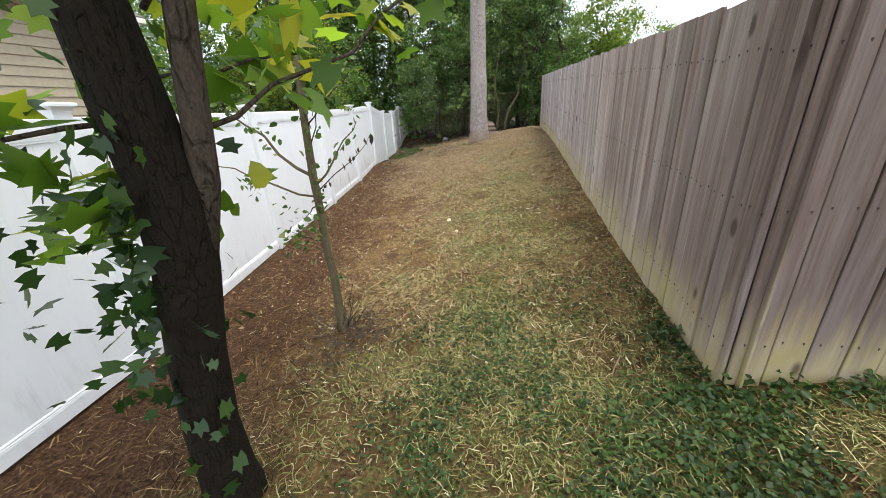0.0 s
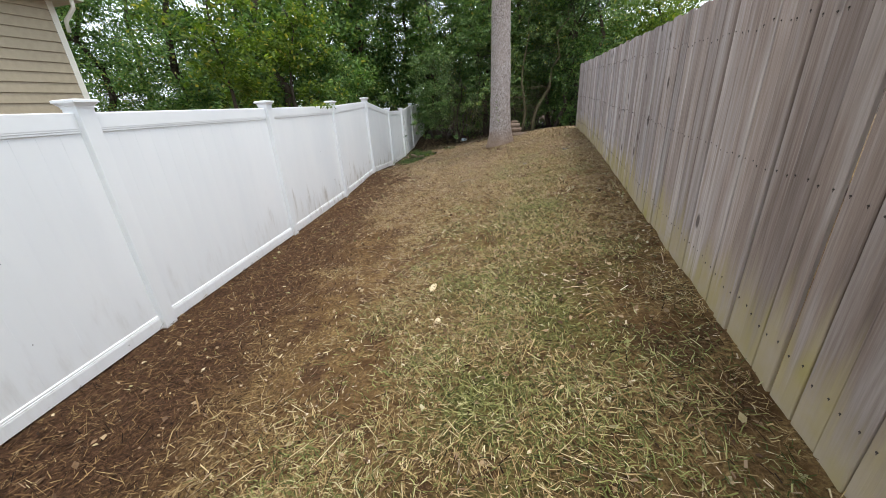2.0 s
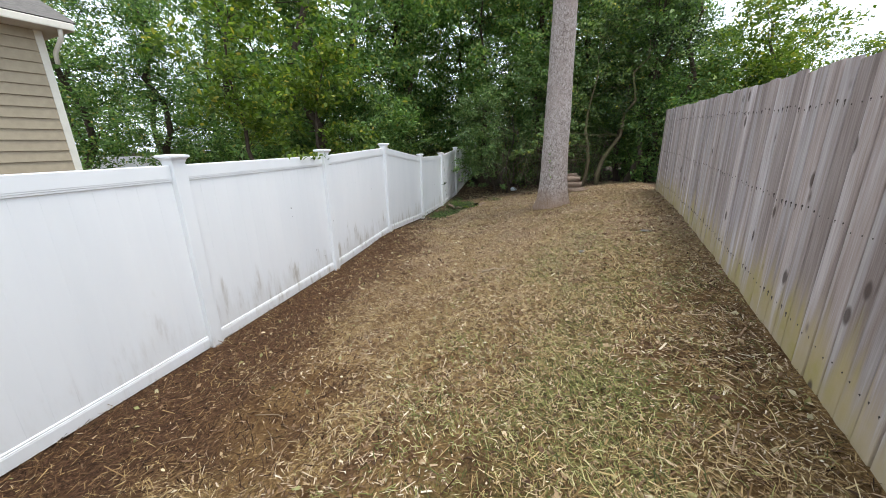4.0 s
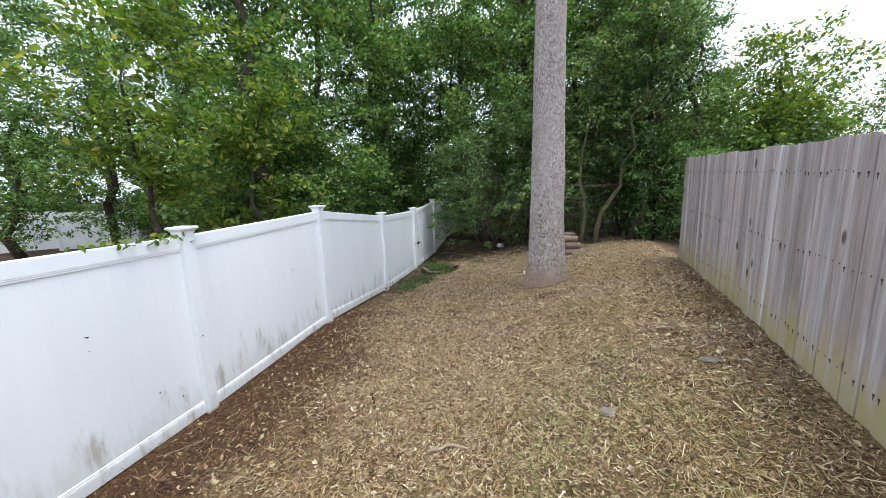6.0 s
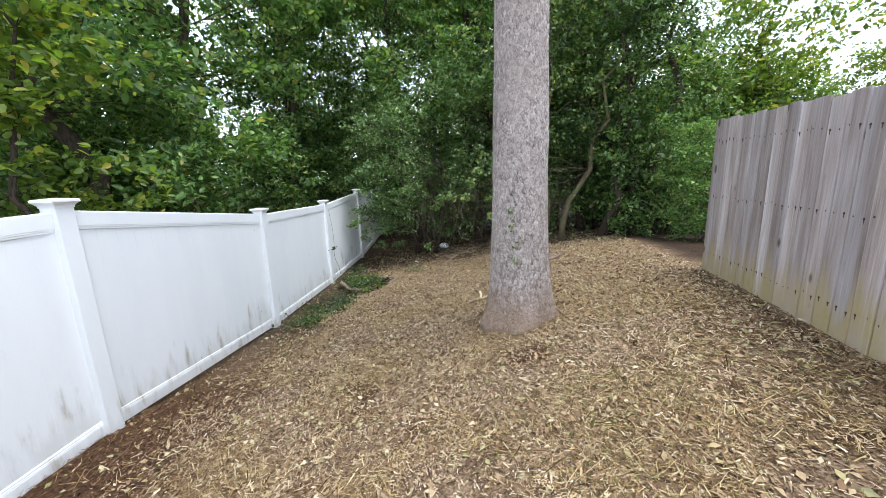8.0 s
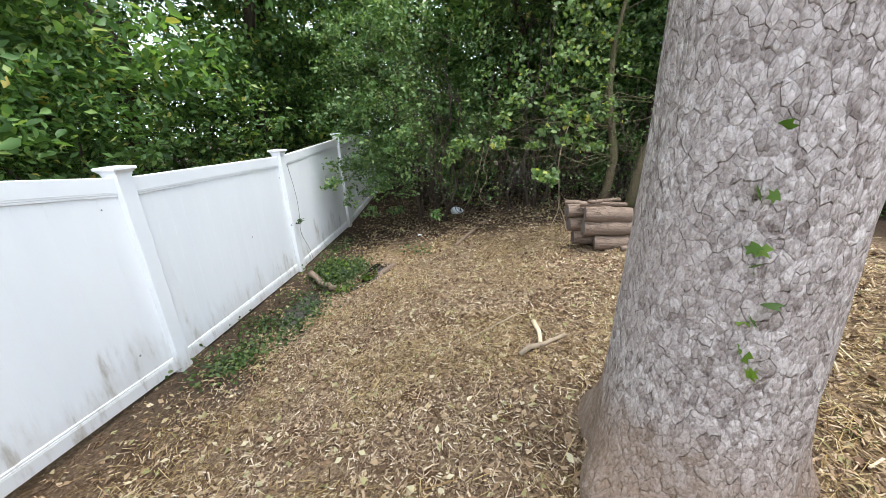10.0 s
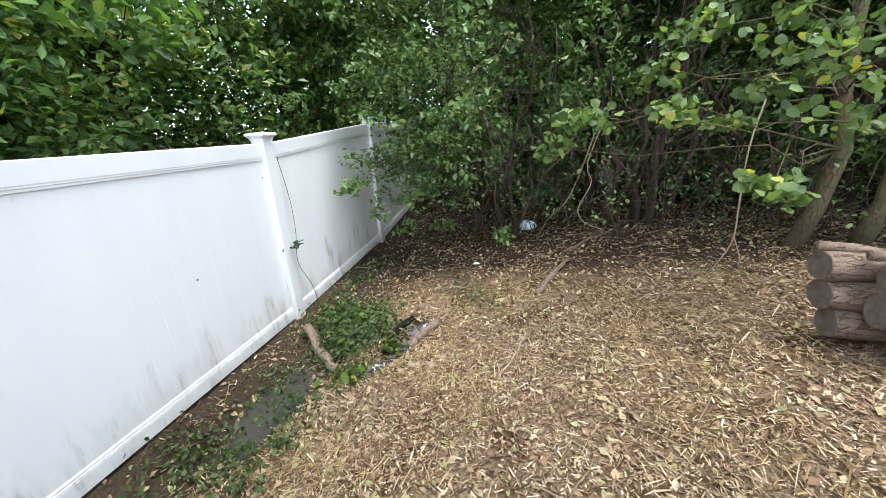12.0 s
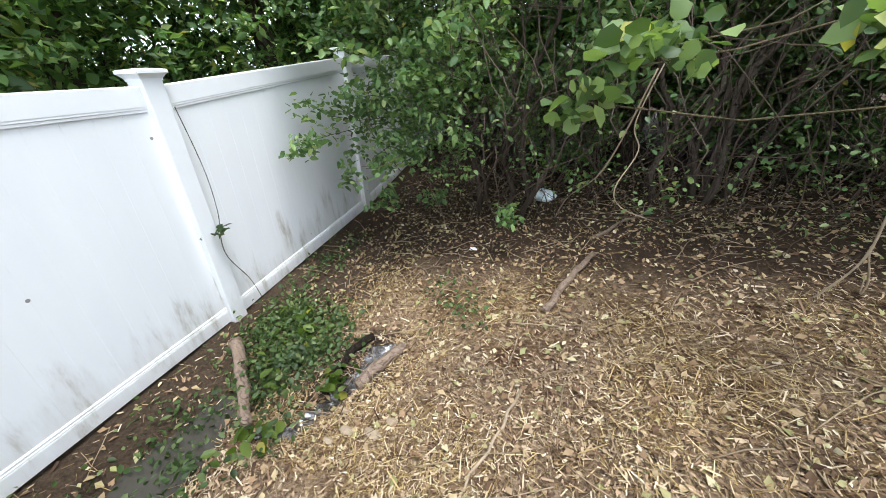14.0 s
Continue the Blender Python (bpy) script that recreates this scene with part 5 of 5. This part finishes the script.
def puddle():
    """Still brown water lying in the ditch along the white fence."""
    level = land(white_x(13.75) + 0.6, 13.75) + 0.055
    verts, faces = [(white_x(13.75) + 0.6, 13.75, level)], []
    for k in range(48):
        a = 2 * math.pi * k / 48
        dy = 0.85 * math.sin(a) * (1 + 0.15 * math.sin(3 * a))
        y = 13.75 + dy
        verts.append((white_x(y) + 0.58 + 0.33 * math.cos(a) * (1 + 0.2 * math.sin(5 * a)), y, level))
        faces.append((0, 1 + k, 1 + (k + 1) % 48))
    tagged(new("puddle", mesh_of("puddle", verts, faces, M_WATER, True)), "shallow brown puddle in the ditch beside the fence", "water", kind="structure")
    # trickle that runs down into it
    v, f = [], []
    path = [(-2.6, 14.98), (-2.64, 14.8), (-2.67, 14.62), (-2.68, 14.46), (-2.68, 14.3), (-2.85, 14.1)]
    for i in range(31):
        t = i / 30 * 5
        k = min(4, int(t))
        x = path[k][0] + (path[k + 1][0] - path[k][0]) * (t - k)
        y = path[k][1] + (path[k + 1][1] - path[k][1]) * (t - k)
        z = max(level + 0.004, land(x, y) + 0.034) + 0.006 * math.sin(i * 1.9)
        w = 0.115 + 0.03 * math.sin(i * 0.7)
        for s in (-1, -0.3, 0.4, 1):
            v.append((x + s * w, y + s * w * 0.4, z - 0.02 * abs(s) ** 2 + 0.005 * math.sin(i * 2.3 + s * 5)))
        if i:
            n = len(v) - 8
            f += [(n + q, n + q + 1, n + q + 5, n + q + 4) for q in range(3)]
    tagged(new("trickle", mesh_of("trickle", v, f, M_RAPID, True)), "trickle of water running over roots into the puddle", "water", kind="structure")
    for i, (x, y, s) in enumerate(((-2.72, 14.28, 0.035), (-2.74, 14.34, 0.025), (-2.66, 14.72, 0.02), (-2.62, 14.66, 0.022), (-2.69, 14.48, 0.018))):
        stone("foam", "white foam where the trickle splashes", (x, y, max(level, land(x, y)) + 0.02), (s, s * 0.7, s * 0.5), M_FOAM, 20 + i, "water foam")


puddle()


# ---- vines, twigs and weeds ----
def vine(points, r, label, seed, material=M_VINE):
    rng = random.Random(seed)
    pts = [Vector((p[0], p[1], max(p[2] - fall(p[0], p[1]), soil(p[0], p[1]) - 0.02))) for p in points]
    out = []
    for i in range(len(pts) - 1):
        p0, p1, p2, p3 = pts[max(i - 1, 0)], pts[i], pts[i + 1], pts[min(i + 2, len(pts) - 1)]
        for k in range(6):
            t = k / 6
            out.append(0.5 * ((2 * p1) + (p2 - p0) * t + (2 * p0 - 5 * p1 + 4 * p2 - p3) * t * t + (3 * p1 - p0 - 3 * p2 + p3) * t ** 3))
    out.append(pts[-1])
    v, f = tube(out, [0.72 * r * rng.uniform(0.85, 1.15) for _ in out], 6)
    return tagged(new("vine", mesh_of("vine", v, f, material, True)), label, "vine", "hanging vines")


vine([(-0.05, 16.2, 2.6), (-0.2, 15.9, 2.06), (-0.18, 15.9, 1.6), (-0.17, 15.9, 1.3), (-0.25, 15.92, 1.05), (-0.28, 15.95, soil(-0.28, 15.95))], 0.009, "pale bare vine hanging to the ground", 1)
vine([(-0.17, 15.9, 1.35), (-0.08, 15.95, 1.15), (-0.06, 16.0, soil(-0.06, 16.0))], 0.007, "pale bare vine hanging to the ground", 2)
vine([(-1.2, 16.4, 2.4), (-1.35, 16.3, 1.9), (-1.3, 16.3, 1.7), (-1.4, 16.2, 1.45), (-1.34, 16.25, 1.3), (-1.15, 16.3, 1.22)], 0.006, "pale kinked vine hanging in the thicket", 3)
vine([(-1.3, 16.0, 2.2), (-1.5, 16.3, 1.55), (-1.8, 17.0, 1.1), (-1.95, 17.3, soil(-1.95, 17.3))], 0.008, "straight thin vine slanting to the ground", 4)
vine([(-3.98, 14.9, 2.0), (-3.94, 14.92, 1.6), (-3.92, 14.9, 1.3), (-3.9, 14.84, 1.0), (-3.88, 14.95, 0.7), (-3.86, 15.0, soil(-3.86, 15.0))], 0.004, "thin vine climbing the white fence post", 7, M_TWIG)


def leaf_tuft(name, label, centres, spread, n, size, material, seed, category="weed", flat=0.5, lobed=False):
    g = np.random.default_rng(seed)
    c = np.asarray(centres)[g.integers(0, len(centres), n)] + g.normal(0, 1, (n, 3)) * np.asarray(spread)
    me = fast_mesh(name, *leaf_arrays(c, size, g, flat, 0.2, 0.6, lobed=lobed, oval=not lobed), material)
    return tagged(new(name, me), label, category, kind="stuff")


leaf_tuft("vine_leaf", "green vine leaves at the fence post", [(-3.9, 14.85, 0.58)], (0.03, 0.05, 0.03), 9, 0.07, M_LEAF_IVY, 1, "vine leaf", 0.2, True)
leaf_tuft("vine_sprig", "yellow-green vine leaves trailing over the fence top", [(-2.7, 7.2, 1.79), (-2.68, 7.4, 1.79), (-2.66, 7.5, 1.75), (-2.64, 7.05, 1.78)], (0.05, 0.12, 0.025), 70, 0.06, M_LEAF_LIME, 2, "vine leaf")
# two small dark hook shapes on the panel, of no particular kind
for k, (dy, dz, l) in enumerate(((6.78, 1.12, 0.05), (6.79, 1.01, 0.025))):
    xf = -2.37 + (dy - 5.31) * (-2.76 + 2.37) / (7.64 - 5.31) + 0.014
    pts = [(xf, dy - l * 0.6, dz - 0.012), (xf + 0.012, dy, dz + 0.012), (xf + 0.014, dy + l * 0.7, dz + 0.004), (xf + 0.006, dy + l * 0.3, dz - 0.012)]
    tagged(new("dark_hook", mesh_of("dark_hook", *tube(pts, [0.005, 0.006, 0.005, 0.003], 6), M_BARK_DARK, True)), "small dark hooked piece on the white fence panel", "twig")
weeds = [(-3.6, 15.0, 0.0), (-3.25, 14.95, 0.0), (-3.3, 14.55, 0.0), (-2.95, 14.8, 0.0), (-3.05, 14.6, 0.0), (-3.5, 14.8, 0.0)] * 4 + [(-3.35, 14.75, 0.0), (-3.2, 14.6, 0.0), (-3.45, 14.95, 0.0), (-3.1, 14.85, 0.0), (-3.3, 13.2, 0.0), (-3.15, 12.9, 0.0), (-3.0, 13.3, 0.0), (-3.45, 13.9, 0.0), (-2.75, 14.1, 0.0), (-2.9, 12.5, 0.0), (-3.25, 14.35, 0.0), (-2.5, 15.6, 0.0), (-2.2, 15.4, 0.0)]
rngW = random.Random(9)
for _ in range(42):
    yw = rngW.uniform(12.4, 16.2)
    weeds.append((white_x(yw) + rngW.uniform(0.25, 1.0), yw, 0.0))
leaf_tuft("ditch_weeds", "low green weeds growing along the wet ditch", [(x, y, land(x, y) + 0.05) for x, y, _ in weeds], (0.11, 0.13, 0.035), 5200, 0.038, M_WEED, 3)
leaf_tuft("ditch_weeds", "broad green weed leaves beside the trickle", [(x, y, land(x, y) + 0.07) for x, y in ((-3.1, 14.4), (-3.25, 14.75), (-2.75, 14.6), (-3.3, 14.95), (-2.85, 14.05))], (0.08, 0.08, 0.03), 90, 0.075, M_LEAF_LIME, 4)
leaf_tuft("corner_weeds", "green weeds along the foot of the wooden fence", [(x, 0.2, land(x, 0.2) + 0.03) for x in np.arange(2.1, 4.2, 0.12)] + [(2.28, y, land(2.28, y) + 0.02) for y in (0.4, 0.6, 0.75)], (0.06, 0.06, 0.03), 700, 0.04, M_CLOVER, 5)
rngT = random.Random(4)
leaf_tuft("thicket_leaves", "scattered green leaves low in the thicket", [(rngT.uniform(-3.2, 1.2), rngT.uniform(15.8, 18.4), rngT.uniform(0.6, 2.1)) for _ in range(160)], (0.1, 0.1, 0.08), 2400, 0.045, M_LEAF_PRIVET, 6, "foliage")


def bramble():
    """A brown tangle of bare stems under the thicket."""
    rng = random.Random(31)
    pieces = []
    for _ in range(190):
        x, y = rng.uniform(-3.6, 2.2), rng.uniform(17.0, 19.2) - max(0, rng.gauss(0, 0.25))
        z = land(x, y)
        a = rng.uniform(0, 2 * math.pi)
        l, h = rng.uniform(0.3, 1.5), rng.uniform(0.2, 1.7)
        p = bent((x, y, z - 0.03), (x + l * math.cos(a), y + l * math.sin(a), z + h), rng, 0.16, 5)
        pieces.append(tube(p, [rng.uniform(0.003, 0.007)] * 6, 4))
    for _ in range(330):
        x, y, z = rng.uniform(-3.4, 1.2), rng.uniform(15.9, 18.5), rng.uniform(0.8, 2.5)
        p = bent((x, y, z), (x + rng.gauss(0, 0.35), y + rng.gauss(0, 0.3), z - rng.uniform(0.2, 1.0)), rng, 0.2, 6)
        pieces.append(tube(p, [rng.uniform(0.0015, 0.004)] * 7, 4))
    tagged(new("bramble", mesh_of("bramble", *join(pieces), M_TWIG, True)), "tangle of bare brown stems under the thicket", "undergrowth", kind="stuff")


bramble()


# ---- litter: straw, cut grass, leaves and twigs on the soil ----
GX, GY = np.array(gx), np.array(gy)
GZ = gverts[:, 2].reshape(len(gy), len(gx))


def heights(x, y):
    i = np.clip(np.searchsorted(GX, x) - 1, 0, len(GX) - 2)
    j = np.clip(np.searchsorted(GY, y) - 1, 0, len(GY) - 2)
    u, v = (x - GX[i]) / (GX[i + 1] - GX[i]), (y - GY[j]) / (GY[j + 1] - GY[j])
    return (GZ[j, i] * (1 - u) + GZ[j, i + 1] * u) * (1 - v) + (GZ[j + 1, i] * (1 - u) + GZ[j + 1, i + 1] * u) * v


def patches(g, x, y, cell):
    """Soft random patches between 0 and 1."""
    field = g.random((80, 80))
    a, b = (x + 12) / cell, (y + 8) / cell
    i, j = np.floor(a).astype(int) % 79, np.floor(b).astype(int) % 79
    u, v = a % 1, b % 1
    u, v = u * u * (3 - 2 * u), v * v * (3 - 2 * v)
    return (field[i, j] * (1 - u) + field[i + 1, j] * u) * (1 - v) + (field[i, j + 1] * (1 - u) + field[i + 1, j + 1] * u) * v


def spread(g, n, y0, y1, keep):
    """n places between the fences, kept by the chance that keep(x, y) gives."""
    xs, ys = [], []
    got = 0
    while got < n:
        y = g.uniform(y0, y1, n)
        left = -1.5 - 0.166 * y
        right = np.where(y < 0.25, 4.4, 2.34 - 0.0065 * y)
        x = left + (right - left) * g.random(n)
        ok = g.random(n) < keep(x, y)
        xs.append(x[ok])
        ys.append(y[ok])
        got += ok.sum()
    return np.concatenate(xs)[:n], np.concatenate(ys)[:n]


def strips(g, x, y, length, width, rise, lift=0.004):
    """Curved narrow strips lying on the soil, two quads each."""
    n = len(x)
    a = g.uniform(0, 2 * np.pi, n)
    l = length * g.uniform(0.4, 1.4, n)
    w = width * g.uniform(0.6, 1.5, n)
    bend = g.normal(0, 0.5, n)
    z = heights(x, y) + lift * g.uniform(0.2, 2.0, n)
    r1, r2 = rise * g.uniform(-0.2, 1.0, n) * l, rise * g.uniform(-0.3, 1.4, n) * l
    d0 = np.stack([np.cos(a), np.sin(a)], 1)
    d1 = np.stack([np.cos(a + bend), np.sin(a + bend)], 1)
    p0 = np.stack([x, y], 1)
    p1 = p0 + d0 * (l / 2)[:, None]
    p2 = p1 + d1 * (l / 2)[:, None]
    side = np.stack([-np.sin(a + bend / 2), np.cos(a + bend / 2)], 1) * (w / 2)[:, None]

    def at(p, h, k, s):
        return np.concatenate([p + side * s, (h + k)[:, None]], 1)
    verts = np.stack([at(p0, z, 0 * z, 1), at(p0, z, 0.3 * w, -1), at(p1, z, r1, 1), at(p1, z, r1 + 0.3 * w, -1), at(p2, z, r2, 0.4), at(p2, z, r2, -0.4)], 1).reshape(-1, 3)
    ids = np.arange(n)[:, None] * 6
    return verts, np.concatenate([ids + [0, 1, 3, 2], ids + [2, 3, 5, 4]], 0)


def shreds(g, x, y, length, width, tilt, lift):
    """Flat torn bits, one skewed quad each, lying at odd tilts on the soil."""
    n = len(x)
    a = g.uniform(0, 2 * np.pi, n)
    l = length * np.exp(g.normal(0, 0.45, n)) / 2
    w = width * np.exp(g.normal(0, 0.4, n)) / 2
    up, roll = g.normal(0, tilt, n), g.normal(0, tilt * 1.3, n)
    c = np.stack([x, y, heights(x, y) + lift * g.uniform(0.2, 1.6, n) + np.abs(up) * l * 0.6], 1)
    d = np.stack([np.cos(a), np.sin(a), up], 1) * l[:, None]
    e = np.stack([-np.sin(a), np.cos(a), roll], 1) * w[:, None]
    k = g.uniform(0.3, 1.0, (n, 4, 1))
    verts = np.stack([c - d + e * k[:, 0], c - d * 0.9 - e * k[:, 1], c + d - e * k[:, 2], c + d * 0.85 + e * k[:, 3]], 1).reshape(-1, 3)
    return verts, np.arange(n)[:, None] * 4 + np.array([0, 1, 2, 3])


def green_chance(g):
    def chance(x, y):
        lane = np.clip(1.15 - np.abs(x - 1.1) * 0.75, 0, 1) * np.clip(1.45 - y / 8.5, 0.1, 1)
        corner = np.clip((1.6 - y) / 1.6, 0, 1) * np.clip((x - 0.2) / 0.8, 0, 1) * 1.2
        return np.clip(np.maximum(lane, corner) * (0.15 + 1.5 * np.clip(patches(np.random.default_rng(2), x, y, 0.45) - 0.25, 0, 1)), 0, 1)
    return chance


def litter():
    g = np.random.default_rng(101)
    fence_gap = lambda x, y: x + 1.56 + 0.166 * y

    def near_white(x, y):
        """0 beside the white fence, 1 out in the yard; the bare strip is widest in the first half of the yard."""
        wide = np.clip(1.95 - np.maximum(0, y - 7.5) * 0.24, 0.85, 1.95) * (0.6 + 0.8 * patches(np.random.default_rng(9), x, y, 0.6))
        return np.clip(fence_gap(x, y) / wide, 0, 1) ** 2.8
    x, y = spread(g, 175000, -2.6, 17.6, lambda x, y: np.clip(near_white(x, y), 0.06, 1) * (1 - 0.75 * np.clip((1.4 - y) / 1.2, 0, 1) * np.clip((x - 0.1) / 0.9, 0, 1)) * np.clip(-0.3 + 1.7 * patches(np.random.default_rng(3), x, y, 0.42), 0.04, 1) * np.clip((16.4 - y) / 1.2, 0.08, 1))
    tagged(new("straw", fast_mesh("straw", *shreds(g, x, y, 0.055, 0.0034, 0.22, 0.009), M_STRAW)), "dry straw strewn over the soil", "straw", kind="stuff")
    x, y = spread(g, 45000, -2.6, 12.0, lambda x, y: np.clip(1.15 - near_white(x, y), 0, 1) * np.clip((12.0 - y) / 2, 0, 1))
    tagged(new("brown_thatch", fast_mesh("brown_thatch", *shreds(g, x, y, 0.05, 0.0045, 0.3, 0.01), M_THATCH)), "damp rust-brown thatch along the white fence", "thatch", kind="stuff")
    x, y = spread(g, 66000, -2.6, 12.5, green_chance(g))
    tagged(new("cut_grass", fast_mesh("cut_grass", *strips(g, x, y, 0.062, 0.0038, 0.4), M_BLADE)), "freshly cut grass lying in thin patches", "grass", kind="stuff")
    x, y = spread(g, 26000, -2.6, 2.2, lambda x, y: np.clip((x - 0.2) / 1.2, 0, 1) * np.clip((1.9 - y) / 1.8, 0, 1) * np.clip(patches(np.random.default_rng(4), x, y, 0.3) * 1.6 - 0.3, 0, 1))
    c = np.stack([x, y, heights(x, y) + g.uniform(0.005, 0.04, len(x))], 1)
    tagged(new("ground_cover", fast_mesh("ground_cover", *leaf_arrays(c, 0.026, g, 0.75, 0.0, 0.8), M_CLOVER)), "low green clover and weeds near the fence corner", "ground cover", kind="stuff")
    x, y = spread(g, 185000, -2.6, 19.0, lambda x, y: np.clip((y - 2.5) / 7, 0.05, 1) * np.clip(0.3 + 1.0 * patches(np.random.default_rng(6), x, y, 0.4), 0, 1) * np.clip(near_white(x, y), 0.07, 1) * np.clip((16.6 - y + 0.5 * x * (y > 15) * (x < 0) * 0.8) / 1.2, 0.1, 1))
    tagged(new("wood_shreds", fast_mesh("wood_shreds", *shreds(g, x, y, 0.026, 0.0066, 0.27, 0.009), M_CHIP)), "pale torn wood shreds mulching the soil", "mulch", kind="stuff")
    x, y = spread(g, 22000, 1.0, 19.0, lambda x, y: np.clip(0.1 + (y - 5) / 9, 0.08, 1) * np.clip(fence_gap(x, y) / 0.6, 0.2, 1))
    c = np.stack([x, y, heights(x, y) + g.uniform(0.005, 0.02, len(x))], 1)
    tagged(new("leaf_litter", fast_mesh("leaf_litter", *leaf_arrays(c, 0.042, g, 0.6, 0.0, 0.6, 0.5), M_DEAD)), "dry brown leaves and wood shreds on the soil", "leaf litter", kind="stuff")
    rng = random.Random(12)
    pieces = []
    for _ in range(900):
        y = rng.uniform(0.0, 18.5) if rng.random() < 0.4 else rng.uniform(13.5, 18.5)
        x = rng.uniform(white_x(y) + 0.15, 2.2)
        a, l = rng.uniform(0, 2 * math.pi), rng.uniform(0.06, 0.4) * (1.5 if y > 14 else 0.8)
        x2, y2 = x + l * math.cos(a), y + l * math.sin(a)
        p = bent((x, y, soil(x, y) + 0.006), (x2, y2, soil(x2, y2) + rng.uniform(0.004, 0.03)), rng, 0.06, 3)
        pieces.append(tube(p, [rng.uniform(0.0015, 0.0042)] * 4, 4))
    tagged(new("twigs", mesh_of("twigs", *join(pieces), M_TWIG2, True)), "fallen twigs scattered over the soil", "twig", kind="stuff")
    x, y = spread(g, 170, 0.0, 16.5, lambda x, y: 0.5 + 0 * x)
    c = np.stack([x, y, heights(x, y) + 0.014], 1)
    tagged(new("pale_chips", fast_mesh("pale_chips", *leaf_arrays(c, 0.03, g, 0.75, 0.0, 0.6, 0.5, oval=True), M_CUT)), "pale wood chips scattered over the soil", "wood chip", kind="stuff")


litter()
